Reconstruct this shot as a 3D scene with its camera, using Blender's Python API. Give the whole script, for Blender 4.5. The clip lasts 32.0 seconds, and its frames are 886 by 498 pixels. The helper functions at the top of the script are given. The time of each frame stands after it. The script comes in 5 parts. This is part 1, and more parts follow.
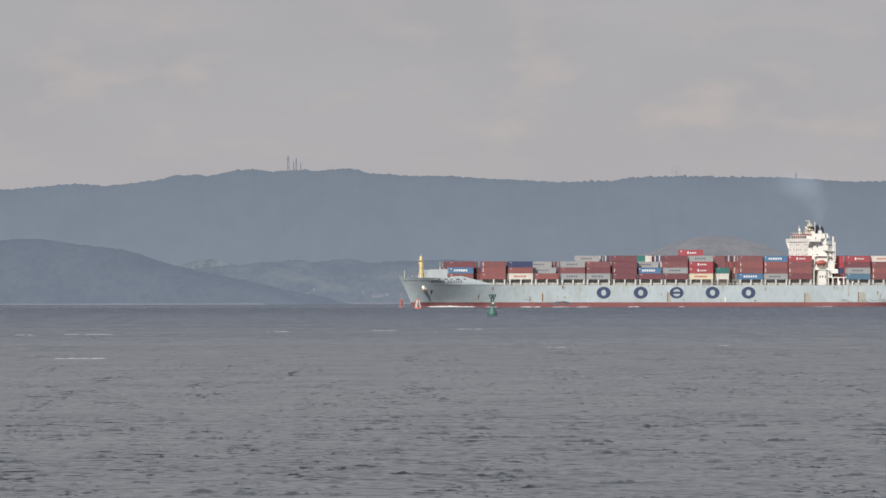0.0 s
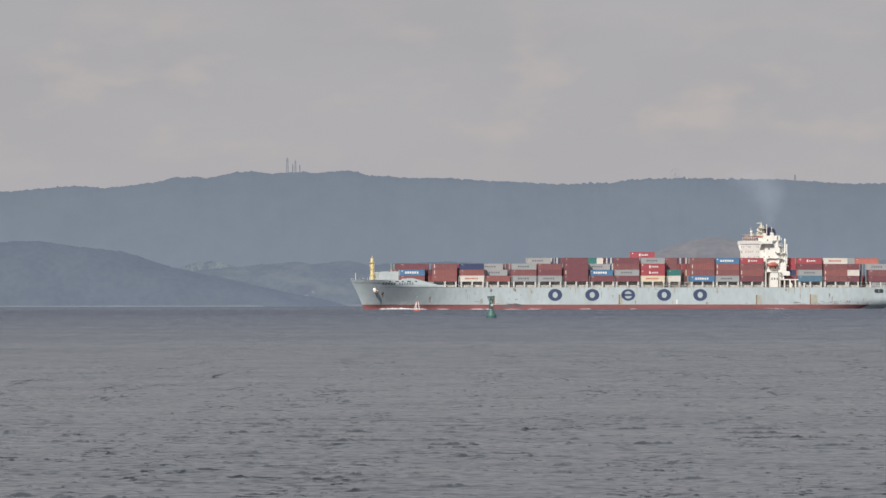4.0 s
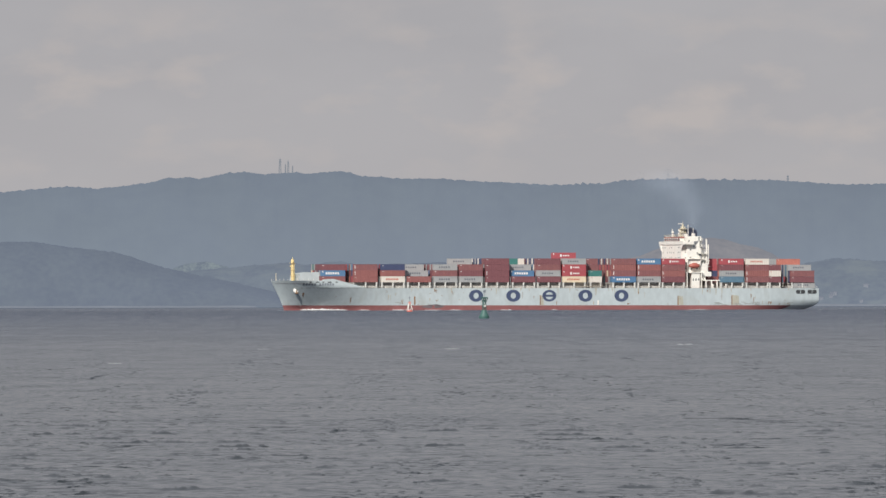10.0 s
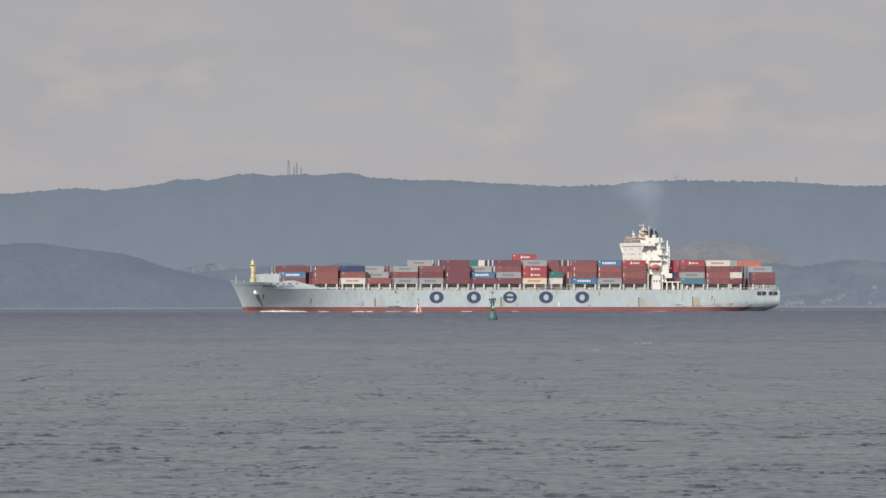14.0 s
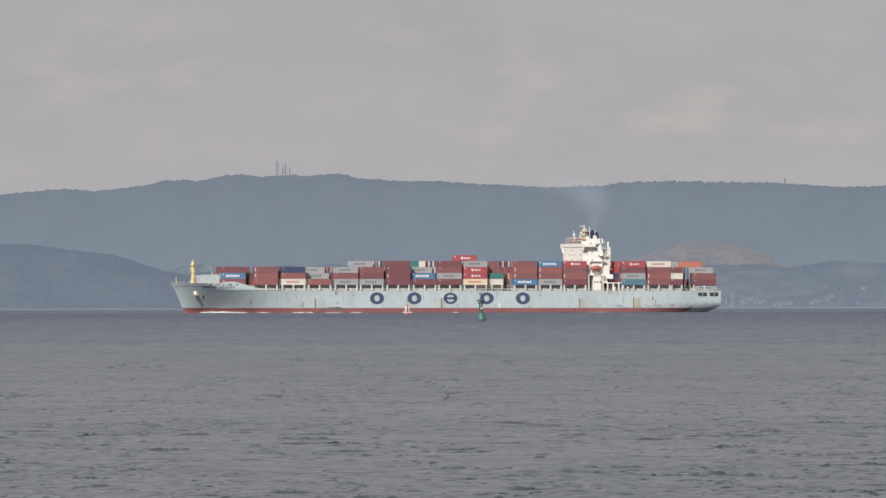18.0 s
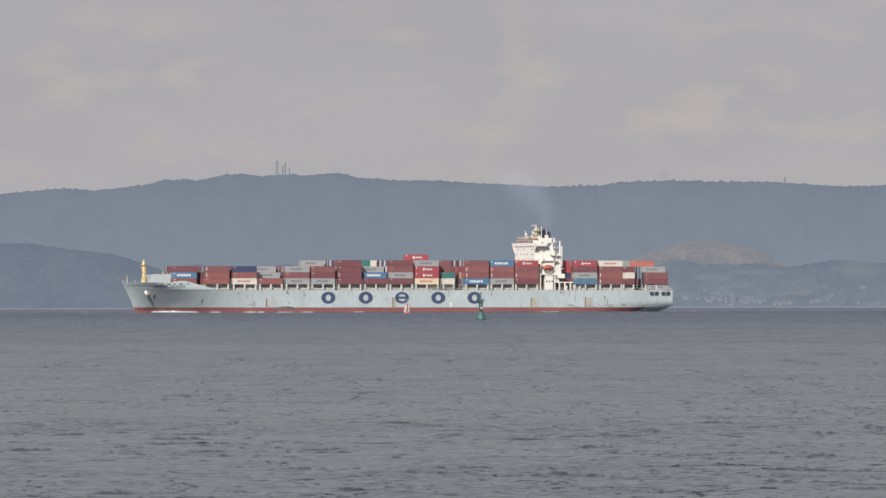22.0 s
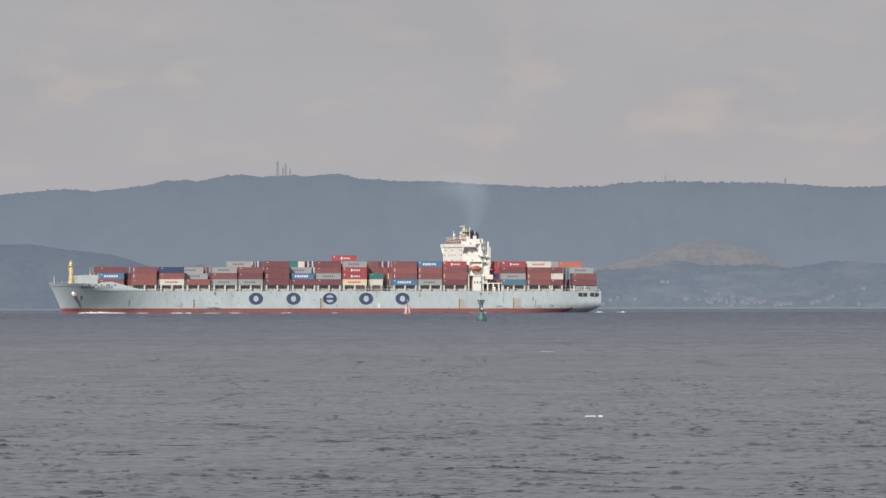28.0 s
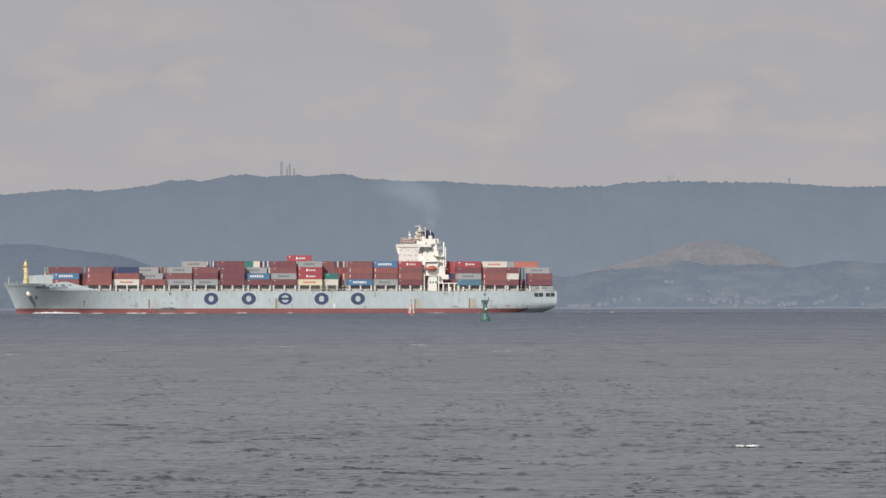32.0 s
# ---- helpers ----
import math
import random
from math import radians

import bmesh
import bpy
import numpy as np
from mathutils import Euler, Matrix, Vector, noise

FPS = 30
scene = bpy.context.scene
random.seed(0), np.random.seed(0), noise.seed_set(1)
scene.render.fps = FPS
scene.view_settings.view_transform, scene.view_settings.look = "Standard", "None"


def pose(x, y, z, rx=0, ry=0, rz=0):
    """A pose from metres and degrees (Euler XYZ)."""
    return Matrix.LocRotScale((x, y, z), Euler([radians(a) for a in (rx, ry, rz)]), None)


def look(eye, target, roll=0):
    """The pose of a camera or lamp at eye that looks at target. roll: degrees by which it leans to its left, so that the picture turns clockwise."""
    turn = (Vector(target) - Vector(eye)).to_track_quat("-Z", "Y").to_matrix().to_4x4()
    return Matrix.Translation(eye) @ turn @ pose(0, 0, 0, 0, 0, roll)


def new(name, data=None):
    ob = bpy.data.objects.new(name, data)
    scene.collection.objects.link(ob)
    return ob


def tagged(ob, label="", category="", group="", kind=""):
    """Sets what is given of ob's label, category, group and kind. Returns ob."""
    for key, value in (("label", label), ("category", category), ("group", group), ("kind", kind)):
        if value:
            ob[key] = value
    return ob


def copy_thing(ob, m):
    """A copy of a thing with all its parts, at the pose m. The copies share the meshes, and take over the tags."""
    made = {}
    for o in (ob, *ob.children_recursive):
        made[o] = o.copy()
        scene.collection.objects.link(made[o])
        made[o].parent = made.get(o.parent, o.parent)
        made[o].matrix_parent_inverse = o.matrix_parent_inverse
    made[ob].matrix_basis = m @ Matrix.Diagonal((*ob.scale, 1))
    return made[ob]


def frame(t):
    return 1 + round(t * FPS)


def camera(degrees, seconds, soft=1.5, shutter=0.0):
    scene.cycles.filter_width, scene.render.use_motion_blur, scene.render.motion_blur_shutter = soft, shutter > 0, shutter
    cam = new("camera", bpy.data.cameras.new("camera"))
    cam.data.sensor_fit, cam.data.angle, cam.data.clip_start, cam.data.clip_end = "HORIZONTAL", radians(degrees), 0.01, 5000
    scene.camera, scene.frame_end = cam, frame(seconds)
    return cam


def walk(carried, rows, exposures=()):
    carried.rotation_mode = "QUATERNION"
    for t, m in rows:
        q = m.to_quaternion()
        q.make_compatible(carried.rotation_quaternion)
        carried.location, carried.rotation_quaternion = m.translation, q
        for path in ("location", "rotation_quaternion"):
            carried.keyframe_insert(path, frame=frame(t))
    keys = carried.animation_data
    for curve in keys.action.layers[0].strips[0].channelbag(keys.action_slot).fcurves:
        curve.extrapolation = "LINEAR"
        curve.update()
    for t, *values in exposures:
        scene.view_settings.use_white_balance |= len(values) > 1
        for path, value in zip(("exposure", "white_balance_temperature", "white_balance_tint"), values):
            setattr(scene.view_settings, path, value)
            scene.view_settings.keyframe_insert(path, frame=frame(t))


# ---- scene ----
# ---------------------------------------------------------------- camera
cam = camera(6.114, 32.0, soft=1.5)
EYE = 9.6
ROLL = 0.1
# seconds, turn to the left, tilt upward (degrees): a long lens on a tripod, nudged now and then
SWAY = [(0.0, 0.0742, 0.2797), (0.5, 0.0725, 0.2852), (1.0, 0.0749, 0.3032), (1.5, 0.0743, 0.2976), (2.0, 0.0736, 0.2915),
        (2.5, 0.0721, 0.3035), (3.0, 0.0654, 0.3035), (3.5, 0.0669, 0.2915), (5.5, 0.0747, 0.3094), (6.0, 0.0792, 0.2976),
        (6.5, 0.0738, 0.3022), (7.0, 0.0803, 0.3035), (7.5, 0.0857, 0.3035), (8.0, 0.0793, 0.3085), (8.5, 0.073, 0.3032)]
SWAY += [(9.0, 0.0426, 0.3032), (9.5, 0.0005, 0.2976), (10.0, 0.018, 0.2986), (10.5, 0.0246, 0.2976), (11.0, 0.0332, 0.2983),
         (11.5, 0.0408, 0.3094), (12.0, 0.0485, 0.3085), (12.5, 0.0631, 0.3022), (13.0, 0.0698, 0.2986), (13.5, 0.0685, 0.3044),
         (14.0, 0.0772, 0.3094), (14.5, 0.0759, 0.3104), (16.5, 0.0512, 0.3211), (17.0, 0.0062, 0.3152), (17.5, 0.0, 0.3143)]
SWAY += [(18.0, -0.0012, 0.3153), (18.5, -0.0012, 0.3107), (19.0, -0.0004, 0.3094), (19.5, -0.0015, 0.3035), (20.0, -0.0016, 0.3035),
         (20.5, -0.0017, 0.2976), (21.0, -0.0027, 0.3162), (21.5, -0.0027, 0.3153), (22.0, -0.0028, 0.3107), (22.5, -0.0028, 0.3153),
         (23.0, -0.0028, 0.3094), (23.5, -0.0028, 0.3143), (24.0, -0.0008, 0.3094), (24.5, -0.0008, 0.3094), (25.0, -0.0017, 0.3107)]
SWAY += [(25.5, 0.0003, 0.3107), (27.5, -0.0002, 0.3152), (28.0, 0.0009, 0.3165), (28.5, 0.001, 0.3202), (29.0, 0.0012, 0.3202),
         (29.5, 0.0014, 0.3221), (30.0, 0.0026, 0.3104), (30.5, 0.0029, 0.3022), (31.0, 0.013, 0.304), (31.5, 0.0232, 0.3085),
         (32.0, 0.0285, 0.3162)]
walk(cam, [(t, pose(0, 0, EYE, 90 + tilt - 0.0144, ROLL, turn)) for t, turn, tilt in SWAY])

# ---------------------------------------------------------------- sky and sun
SUN_DIR = Vector((-0.32, -0.735, 0.585)).normalized()      # towards the sun: behind the camera, a little to the left
world = bpy.data.worlds.new("sky")
scene.world = world
world.use_nodes = True
wn, wl = world.node_tree.nodes, world.node_tree.links
wn.clear()
w_out = wn.new("ShaderNodeOutputWorld")
w_bg = wn.new("ShaderNodeBackground")
w_sky = wn.new("ShaderNodeTexSky")
w_sky.sky_type = "NISHITA"
w_sky.sun_disc = False
w_sky.sun_elevation = math.asin(SUN_DIR.z)
w_sky.sun_rotation = math.atan2(SUN_DIR.x, SUN_DIR.y)
w_sky.air_density, w_sky.dust_density = 1.0, 3.0
w_scale = wn.new("ShaderNodeVectorMath")
w_scale.operation = "SCALE"
w_scale.inputs["Scale"].default_value = 0.09
w_geo = wn.new("ShaderNodeTexCoord")
w_map = wn.new("ShaderNodeMapping")
w_map.inputs["Scale"].default_value = (1, 1, 2.2)
wl.new(w_geo.outputs["Generated"], w_map.inputs["Vector"])
w_big = wn.new("ShaderNodeTexNoise")
w_big.inputs["Scale"].default_value = 34
w_big.inputs["Detail"].default_value = 5
w_big.inputs["Roughness"].default_value = 0.55
w_small = wn.new("ShaderNodeTexNoise")
w_small.inputs["Scale"].default_value = 75
w_small.inputs["Detail"].default_value = 6
for n in (w_big, w_small):
    wl.new(w_map.outputs[0], n.inputs["Vector"])
w_ramp = wn.new("ShaderNodeValToRGB")                     # grey stratus, from its darker to its lighter parts
w_ramp.color_ramp.elements[0].position, w_ramp.color_ramp.elements[0].color = 0.36, (0.412, 0.404, 0.424, 1)
w_ramp.color_ramp.elements[1].position, w_ramp.color_ramp.elements[1].color = 0.66, (0.440, 0.431, 0.449, 1)
wl.new(w_big.outputs["Fac"], w_ramp.inputs[0])
w_puff = wn.new("ShaderNodeValToRGB")                     # faint warm puffs of cumulus behind it
w_puff.color_ramp.elements[0].position, w_puff.color_ramp.elements[0].color = 0.50, (0, 0, 0, 1)
w_puff.color_ramp.elements[1].position, w_puff.color_ramp.elements[1].color = 0.67, (0.9, 0.9, 0.9, 1)
wl.new(w_small.outputs["Fac"], w_puff.inputs[0])
w_warm = wn.new("ShaderNodeMixRGB")
w_warm.inputs[2].default_value = (0.520, 0.474, 0.458, 1)
w_low = wn.new("ShaderNodeSeparateXYZ")
wl.new(w_geo.outputs["Generated"], w_low.inputs[0])
w_band = wn.new("ShaderNodeValToRGB")                     # the cumulus stands low, over the land
for at, v in ((0.012, 0.2), (0.018, 1.0), (0.026, 1.0), (0.034, 0.25)):
    e = w_band.color_ramp.elements.new(at)
    e.color = (v, v, v, 1)
w_band.color_ramp.elements[0].color = (0.2, 0.2, 0.2, 1)
w_band.color_ramp.elements[-1].color = (0.25, 0.25, 0.25, 1)
wl.new(w_low.outputs["Z"], w_band.inputs[0])
w_here = wn.new("ShaderNodeMixRGB")
w_here.blend_type = "MULTIPLY"
w_here.inputs[0].default_value = 1.0
wl.new(w_puff.outputs[0], w_here.inputs[1])
wl.new(w_band.outputs[0], w_here.inputs[2])
wl.new(w_here.outputs[0], w_warm.inputs[0])
wl.new(w_ramp.outputs[0], w_warm.inputs[1])
w_rim = wn.new("ShaderNodeMapRange")                      # the cloud is thinner and brighter towards the horizon
w_rim.inputs[1].default_value, w_rim.inputs[2].default_value = 0.010, 0.030
w_rim.inputs[3].default_value, w_rim.inputs[4].default_value = 0.6, 0.0
wl.new(w_low.outputs["Z"], w_rim.inputs[0])
w_bright = wn.new("ShaderNodeMixRGB")
w_bright.inputs[2].default_value = (0.468, 0.452, 0.462, 1)
wl.new(w_rim.outputs[0], w_bright.inputs[0])
wl.new(w_warm.outputs[0], w_bright.inputs[1])
w_sep = wn.new("ShaderNodeSeparateXYZ")
wl.new(w_geo.outputs["Generated"], w_sep.inputs[0])
w_up = wn.new("ShaderNodeMapRange")                       # overhead the cloud thins and is bluer
w_up.inputs[1].default_value, w_up.inputs[2].default_value = 0.05, 0.45
w_up.inputs[3].default_value, w_up.inputs[4].default_value = 0.0, 0.8
wl.new(w_sep.outputs["Z"], w_up.inputs[0])
w_over = wn.new("ShaderNodeMixRGB")
w_over.inputs[2].default_value = (0.368, 0.388, 0.432, 1)
wl.new(w_up.outputs[0], w_over.inputs[0])
wl.new(w_bright.outputs[0], w_over.inputs[1])
w_mix = wn.new("ShaderNodeMixRGB")
w_mix.inputs[0].default_value = 0.93
wl.new(w_sky.outputs[0], w_scale.inputs[0])
wl.new(w_scale.outputs[0], w_mix.inputs[1])
wl.new(w_over.outputs[0], w_mix.inputs[2])
wl.new(w_mix.outputs[0], w_bg.inputs[0])
w_bg.inputs[1].default_value = 1.0
wl.new(w_bg.outputs[0], w_out.inputs[0])

sun = new("sun", bpy.data.lights.new("sun", "SUN"))
sun.data.energy, sun.data.angle, sun.data.color = 4.3, radians(0.6), (1.0, 0.952, 0.89)
sun.matrix_world = look((0, 0, 500), Vector((0, 0, 500)) - SUN_DIR)
scene.view_settings.exposure = 0.0

# ---------------------------------------------------------------- materials
MATS = {}


def paint(name, color, rough=0.55, vary=0.18, scale=0.6, metal=0.0, dirt=None, dirt_amount=0.35, stretch=(1, 1, 1), bump=0.0):
    """A weathered painted surface: two scales of tone, an optional stain colour, a light relief."""
    if name in MATS:
        return MATS[name]
    m = bpy.data.materials.new(name)
    m.use_nodes = True
    n, l = m.node_tree.nodes, m.node_tree.links
    b = n["Principled BSDF"]
    b.inputs["Roughness"].default_value, b.inputs["Metallic"].default_value = rough, metal
    co = n.new("ShaderNodeTexCoord")
    mp = n.new("ShaderNodeMapping")
    mp.inputs["Scale"].default_value = stretch
    l.new(co.outputs["Object"], mp.inputs[0])
    broad, fine = n.new("ShaderNodeTexNoise"), n.new("ShaderNodeTexNoise")
    broad.inputs["Scale"].default_value, broad.inputs["Detail"].default_value = scale, 4
    fine.inputs["Scale"].default_value, fine.inputs["Detail"].default_value = scale * 9, 3
    l.new(mp.outputs[0], broad.inputs["Vector"])
    l.new(mp.outputs[0], fine.inputs["Vector"])
    add = n.new("ShaderNodeMath")
    add.operation = "ADD"
    l.new(broad.outputs["Fac"], add.inputs[0])
    l.new(fine.outputs["Fac"], add.inputs[1])
    rng = n.new("ShaderNodeMapRange")
    rng.inputs[1].default_value, rng.inputs[2].default_value = 0.7, 1.3
    rng.inputs[3].default_value, rng.inputs[4].default_value = 1 - vary, 1 + vary
    l.new(add.outputs[0], rng.inputs[0])
    tone = n.new("ShaderNodeVectorMath")
    tone.operation = "SCALE"
    tone.inputs[0].default_value = color
    l.new(rng.outputs[0], tone.inputs["Scale"])
    last = tone.outputs[0]
    if dirt:
        spot = n.new("ShaderNodeTexNoise")
        spot.inputs["Scale"].default_value, spot.inputs["Detail"].default_value = scale * 2.3, 6
        l.new(mp.outputs[0], spot.inputs["Vector"])
        edge = n.new("ShaderNodeMapRange")
        edge.inputs[1].default_value, edge.inputs[2].default_value = 0.55, 0.72
        edge.inputs[3].default_value, edge.inputs[4].default_value = 0, dirt_amount
        l.new(spot.outputs["Fac"], edge.inputs[0])
        mix = n.new("ShaderNodeMixRGB")
        mix.inputs[2].default_value = (*dirt, 1)
        l.new(edge.outputs[0], mix.inputs[0])
        l.new(last, mix.inputs[1])
        last = mix.outputs[0]
    l.new(last, b.inputs["Base Color"])
    if bump:
        bp = n.new("ShaderNodeBump")
        bp.inputs["Strength"].default_value, bp.inputs["Distance"].default_value = 0.5, bump
        l.new(fine.outputs["Fac"], bp.inputs["Height"])
        l.new(bp.outputs[0], b.inputs["Normal"])
    MATS[name] = m
    return m


def distance_mat(name, forest, haze_glow, clear, scale=0.05, spread=0.25, field=None):
    """Far wooded slopes of the backdrop, the haze over them painted as emission."""
    m = bpy.data.materials.new(name)
    m.use_nodes = True
    n, l = m.node_tree.nodes, m.node_tree.links
    b = n["Principled BSDF"]
    b.inputs["Roughness"].default_value = 0.9
    b.inputs["Specular IOR Level"].default_value = 0.0
    co = n.new("ShaderNodeTexCoord")
    a, c = n.new("ShaderNodeTexNoise"), n.new("ShaderNodeTexNoise")
    a.inputs["Scale"].default_value, a.inputs["Detail"].default_value = scale, 6
    c.inputs["Scale"].default_value, c.inputs["Detail"].default_value = scale * 6, 4
    l.new(co.outputs["Object"], a.inputs["Vector"])
    l.new(co.outputs["Object"], c.inputs["Vector"])
    add = n.new("ShaderNodeMath")
    add.operation = "ADD"
    l.new(a.outputs["Fac"], add.inputs[0])
    l.new(c.outputs["Fac"], add.inputs[1])
    rng = n.new("ShaderNodeMapRange")
    rng.inputs[1].default_value, rng.inputs[2].default_value = 0.75, 1.25
    rng.inputs[3].default_value, rng.inputs[4].default_value = 1 - spread, 1 + spread
    l.new(add.outputs[0], rng.inputs[0])
    tone = n.new("ShaderNodeVectorMath")
    tone.operation = "SCALE"
    tone.inputs[0].default_value = forest
    l.new(rng.outputs[0], tone.inputs["Scale"])
    last = tone.outputs[0]
    if field:                                             # clearings between the woods
        mp = n.new("ShaderNodeMapping")
        mp.inputs["Scale"].default_value = (1, 1, 3.5)
        l.new(co.outputs["Object"], mp.inputs[0])
        open_land = n.new("ShaderNodeTexNoise")
        open_land.inputs["Scale"].default_value, open_land.inputs["Detail"].default_value = 0.045, 6
        l.new(mp.outputs[0], open_land.inputs["Vector"])
        edge = n.new("ShaderNodeMapRange")
        edge.inputs[1].default_value, edge.inputs[2].default_value = 0.52, 0.66
        l.new(open_land.outputs["Fac"], edge.inputs[0])
        mix = n.new("ShaderNodeMixRGB")
        mix.inputs[2].default_value = (*field, 1)
        l.new(edge.outputs[0], mix.inputs[0])
        l.new(last, mix.inputs[1])
        last = mix.outputs[0]
    l.new(last, b.inputs["Base Color"])
    b.inputs["Emission Color"].default_value = (*haze_glow, 1)
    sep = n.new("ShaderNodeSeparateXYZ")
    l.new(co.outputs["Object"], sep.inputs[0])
    grade = n.new("ShaderNodeMapRange")                    # haze glow painted stronger near the sea
    grade.inputs[1].default_value, grade.inputs[2].default_value = 0, 78
    grade.inputs[3].default_value, grade.inputs[4].default_value = clear * 1.08, clear * 0.91
    l.new(sep.outputs["Z"], grade.inputs[0])
    drift = n.new("ShaderNodeTexNoise")                   # and uneven in broad banks
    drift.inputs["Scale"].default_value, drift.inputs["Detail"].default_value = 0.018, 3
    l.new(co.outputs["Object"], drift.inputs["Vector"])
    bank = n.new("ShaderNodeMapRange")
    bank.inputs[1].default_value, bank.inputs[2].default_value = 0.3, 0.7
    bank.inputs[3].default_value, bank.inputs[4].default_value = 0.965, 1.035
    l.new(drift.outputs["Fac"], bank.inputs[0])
    glow_now = n.new("ShaderNodeMath")
    glow_now.operation = "MULTIPLY"
    l.new(grade.outputs[0], glow_now.inputs[0])
    l.new(bank.outputs[0], glow_now.inputs[1])
    l.new(glow_now.outputs[0], b.inputs["Emission Strength"])
    return m


def water_mat(name):
    """Grey sea water. The chop tilts the surface in three sizes; far out, where no relief is modelled, it tilts more."""
    m = bpy.data.materials.new(name)
    m.use_nodes = True
    n, l = m.node_tree.nodes, m.node_tree.links
    b = n["Principled BSDF"]
    b.inputs["Roughness"].default_value = 0.16
    b.inputs["IOR"].default_value = 1.333
    co = n.new("ShaderNodeTexCoord")
    sep = n.new("ShaderNodeSeparateXYZ")
    l.new(co.outputs["Object"], sep.inputs[0])
    far = n.new("ShaderNodeMapRange")
    far.inputs[1].default_value, far.inputs[2].default_value = 500, 3600
    far.inputs[3].default_value, far.inputs[4].default_value = NEAR_TILT, FAR_TILT
    l.new(sep.outputs["Y"], far.inputs[0])
    lee = n.new("ShaderNodeMapRange")                     # calmer water under the far shore
    lee.inputs[1].default_value, lee.inputs[2].default_value = 3800, 4640
    lee.inputs[3].default_value, lee.inputs[4].default_value = 1.0, 0.3
    l.new(sep.outputs["Y"], lee.inputs[0])
    chop = n.new("ShaderNodeMath")
    chop.operation = "MULTIPLY"
    l.new(far.outputs[0], chop.inputs[0])
    l.new(lee.outputs[0], chop.inputs[1])
    grade = n.new("ShaderNodeMapRange")                    # distance haze put into the base colour: grey inshore, bluer far out
    grade.inputs[1].default_value, grade.inputs[2].default_value = 700, 2600
    l.new(sep.outputs["Y"], grade.inputs[0])
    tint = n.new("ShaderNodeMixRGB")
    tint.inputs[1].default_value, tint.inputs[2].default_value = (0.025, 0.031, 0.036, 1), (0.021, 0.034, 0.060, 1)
    l.new(grade.outputs[0], tint.inputs[0])
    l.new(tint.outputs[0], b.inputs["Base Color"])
    total = None
    for scale, stretch, slope in ((0.3, (0.6, 1, 1), 0.07), (1.8, (0.7, 1, 1), 0.17), (0.014, (0.22, 1, 1), 0.025)):
        mp = n.new("ShaderNodeMapping")
        mp.inputs["Scale"].default_value = stretch
        l.new(co.outputs["Object"], mp.inputs[0])
        t = n.new("ShaderNodeTexNoise")
        t.inputs["Scale"].default_value, t.inputs["Detail"].default_value = scale, 3
        l.new(mp.outputs[0], t.inputs["Vector"])
        k = n.new("ShaderNodeVectorMath")
        k.operation = "MULTIPLY_ADD"
        k.inputs[1].default_value = (slope * 3, slope * 4.5, 0)
        k.inputs[2].default_value = (-slope * 1.5, -slope * 2.25, 0)
        l.new(t.outputs["Color"], k.inputs[0])
        if total is None:
            total = k.outputs[0]
        else:
            a = n.new("ShaderNodeVectorMath")
            a.operation = "ADD"
            l.new(total, a.inputs[0])
            l.new(k.outputs[0], a.inputs[1])
            total = a.outputs[0]
    # small steep crests that turn their dark faces this way, in gusty patches: wide across, size, amount
    for across, along, near_y, far_y, low, tilt in FLECKS:
        mp = n.new("ShaderNodeMapping")
        mp.inputs["Scale"].default_value = (1 / across, 1 / along, 1)
        l.new(co.outputs["Object"], mp.inputs[0])
        t = n.new("ShaderNodeTexNoise")
        t.inputs["Scale"].default_value, t.inputs["Detail"].default_value, t.inputs["Roughness"].default_value = 1.0, 5, 0.6
        l.new(mp.outputs[0], t.inputs["Vector"])
        mp2 = n.new("ShaderNodeMapping")
        mp2.inputs["Scale"].default_value = (0.16 / across, 0.10 / along, 1)
        l.new(co.outputs["Object"], mp2.inputs[0])
        gusts = n.new("ShaderNodeTexNoise")
        gusts.inputs["Scale"].default_value, gusts.inputs["Detail"].default_value = 1.0, 3
        l.new(mp2.outputs[0], gusts.inputs["Vector"])
        both = n.new("ShaderNodeMath")
        both.operation = "MULTIPLY_ADD"
        both.inputs[1].default_value = 0.55
        l.new(gusts.outputs["Fac"], both.inputs[0])
        l.new(t.outputs["Fac"], both.inputs[2])
        pick = n.new("ShaderNodeMapRange")
        pick.inputs[1].default_value, pick.inputs[2].default_value = low, low + 0.10
        l.new(both.outputs[0], pick.inputs[0])
        reach = n.new("ShaderNodeMapRange")
        reach.inputs[1].default_value, reach.inputs[2].default_value = near_y, far_y
        reach.inputs[3].default_value, reach.inputs[4].default_value = (tilt, 0.0) if along < 5 else (0.0, tilt)
        l.new(sep.outputs["Y"], reach.inputs[0])
        amount = n.new("ShaderNodeMath")
        amount.operation = "MULTIPLY"
        l.new(pick.outputs[0], amount.inputs[0])
        l.new(reach.outputs[0], amount.inputs[1])
        turn = n.new("ShaderNodeVectorMath")
        turn.operation = "SCALE"
        turn.inputs[0].default_value = (0, -1, 0)
        l.new(amount.outputs[0], turn.inputs["Scale"])
        a = n.new("ShaderNodeVectorMath")
        a.operation = "ADD"
        l.new(total, a.inputs[0])
        l.new(turn.outputs[0], a.inputs[1])
        total = a.outputs[0]
    lean = n.new("ShaderNodeVectorMath")                  # the faces of the waves that show lean to the south
    lean.operation = "ADD"
    lean.inputs[1].default_value = (0, -LEAN, 0)
    l.new(total, lean.inputs[0])
    sc = n.new("ShaderNodeVectorMath")
    sc.operation = "SCALE"
    l.new(lean.outputs[0], sc.inputs[0])
    l.new(chop.outputs[0], sc.inputs["Scale"])
    geo = n.new("ShaderNodeNewGeometry")
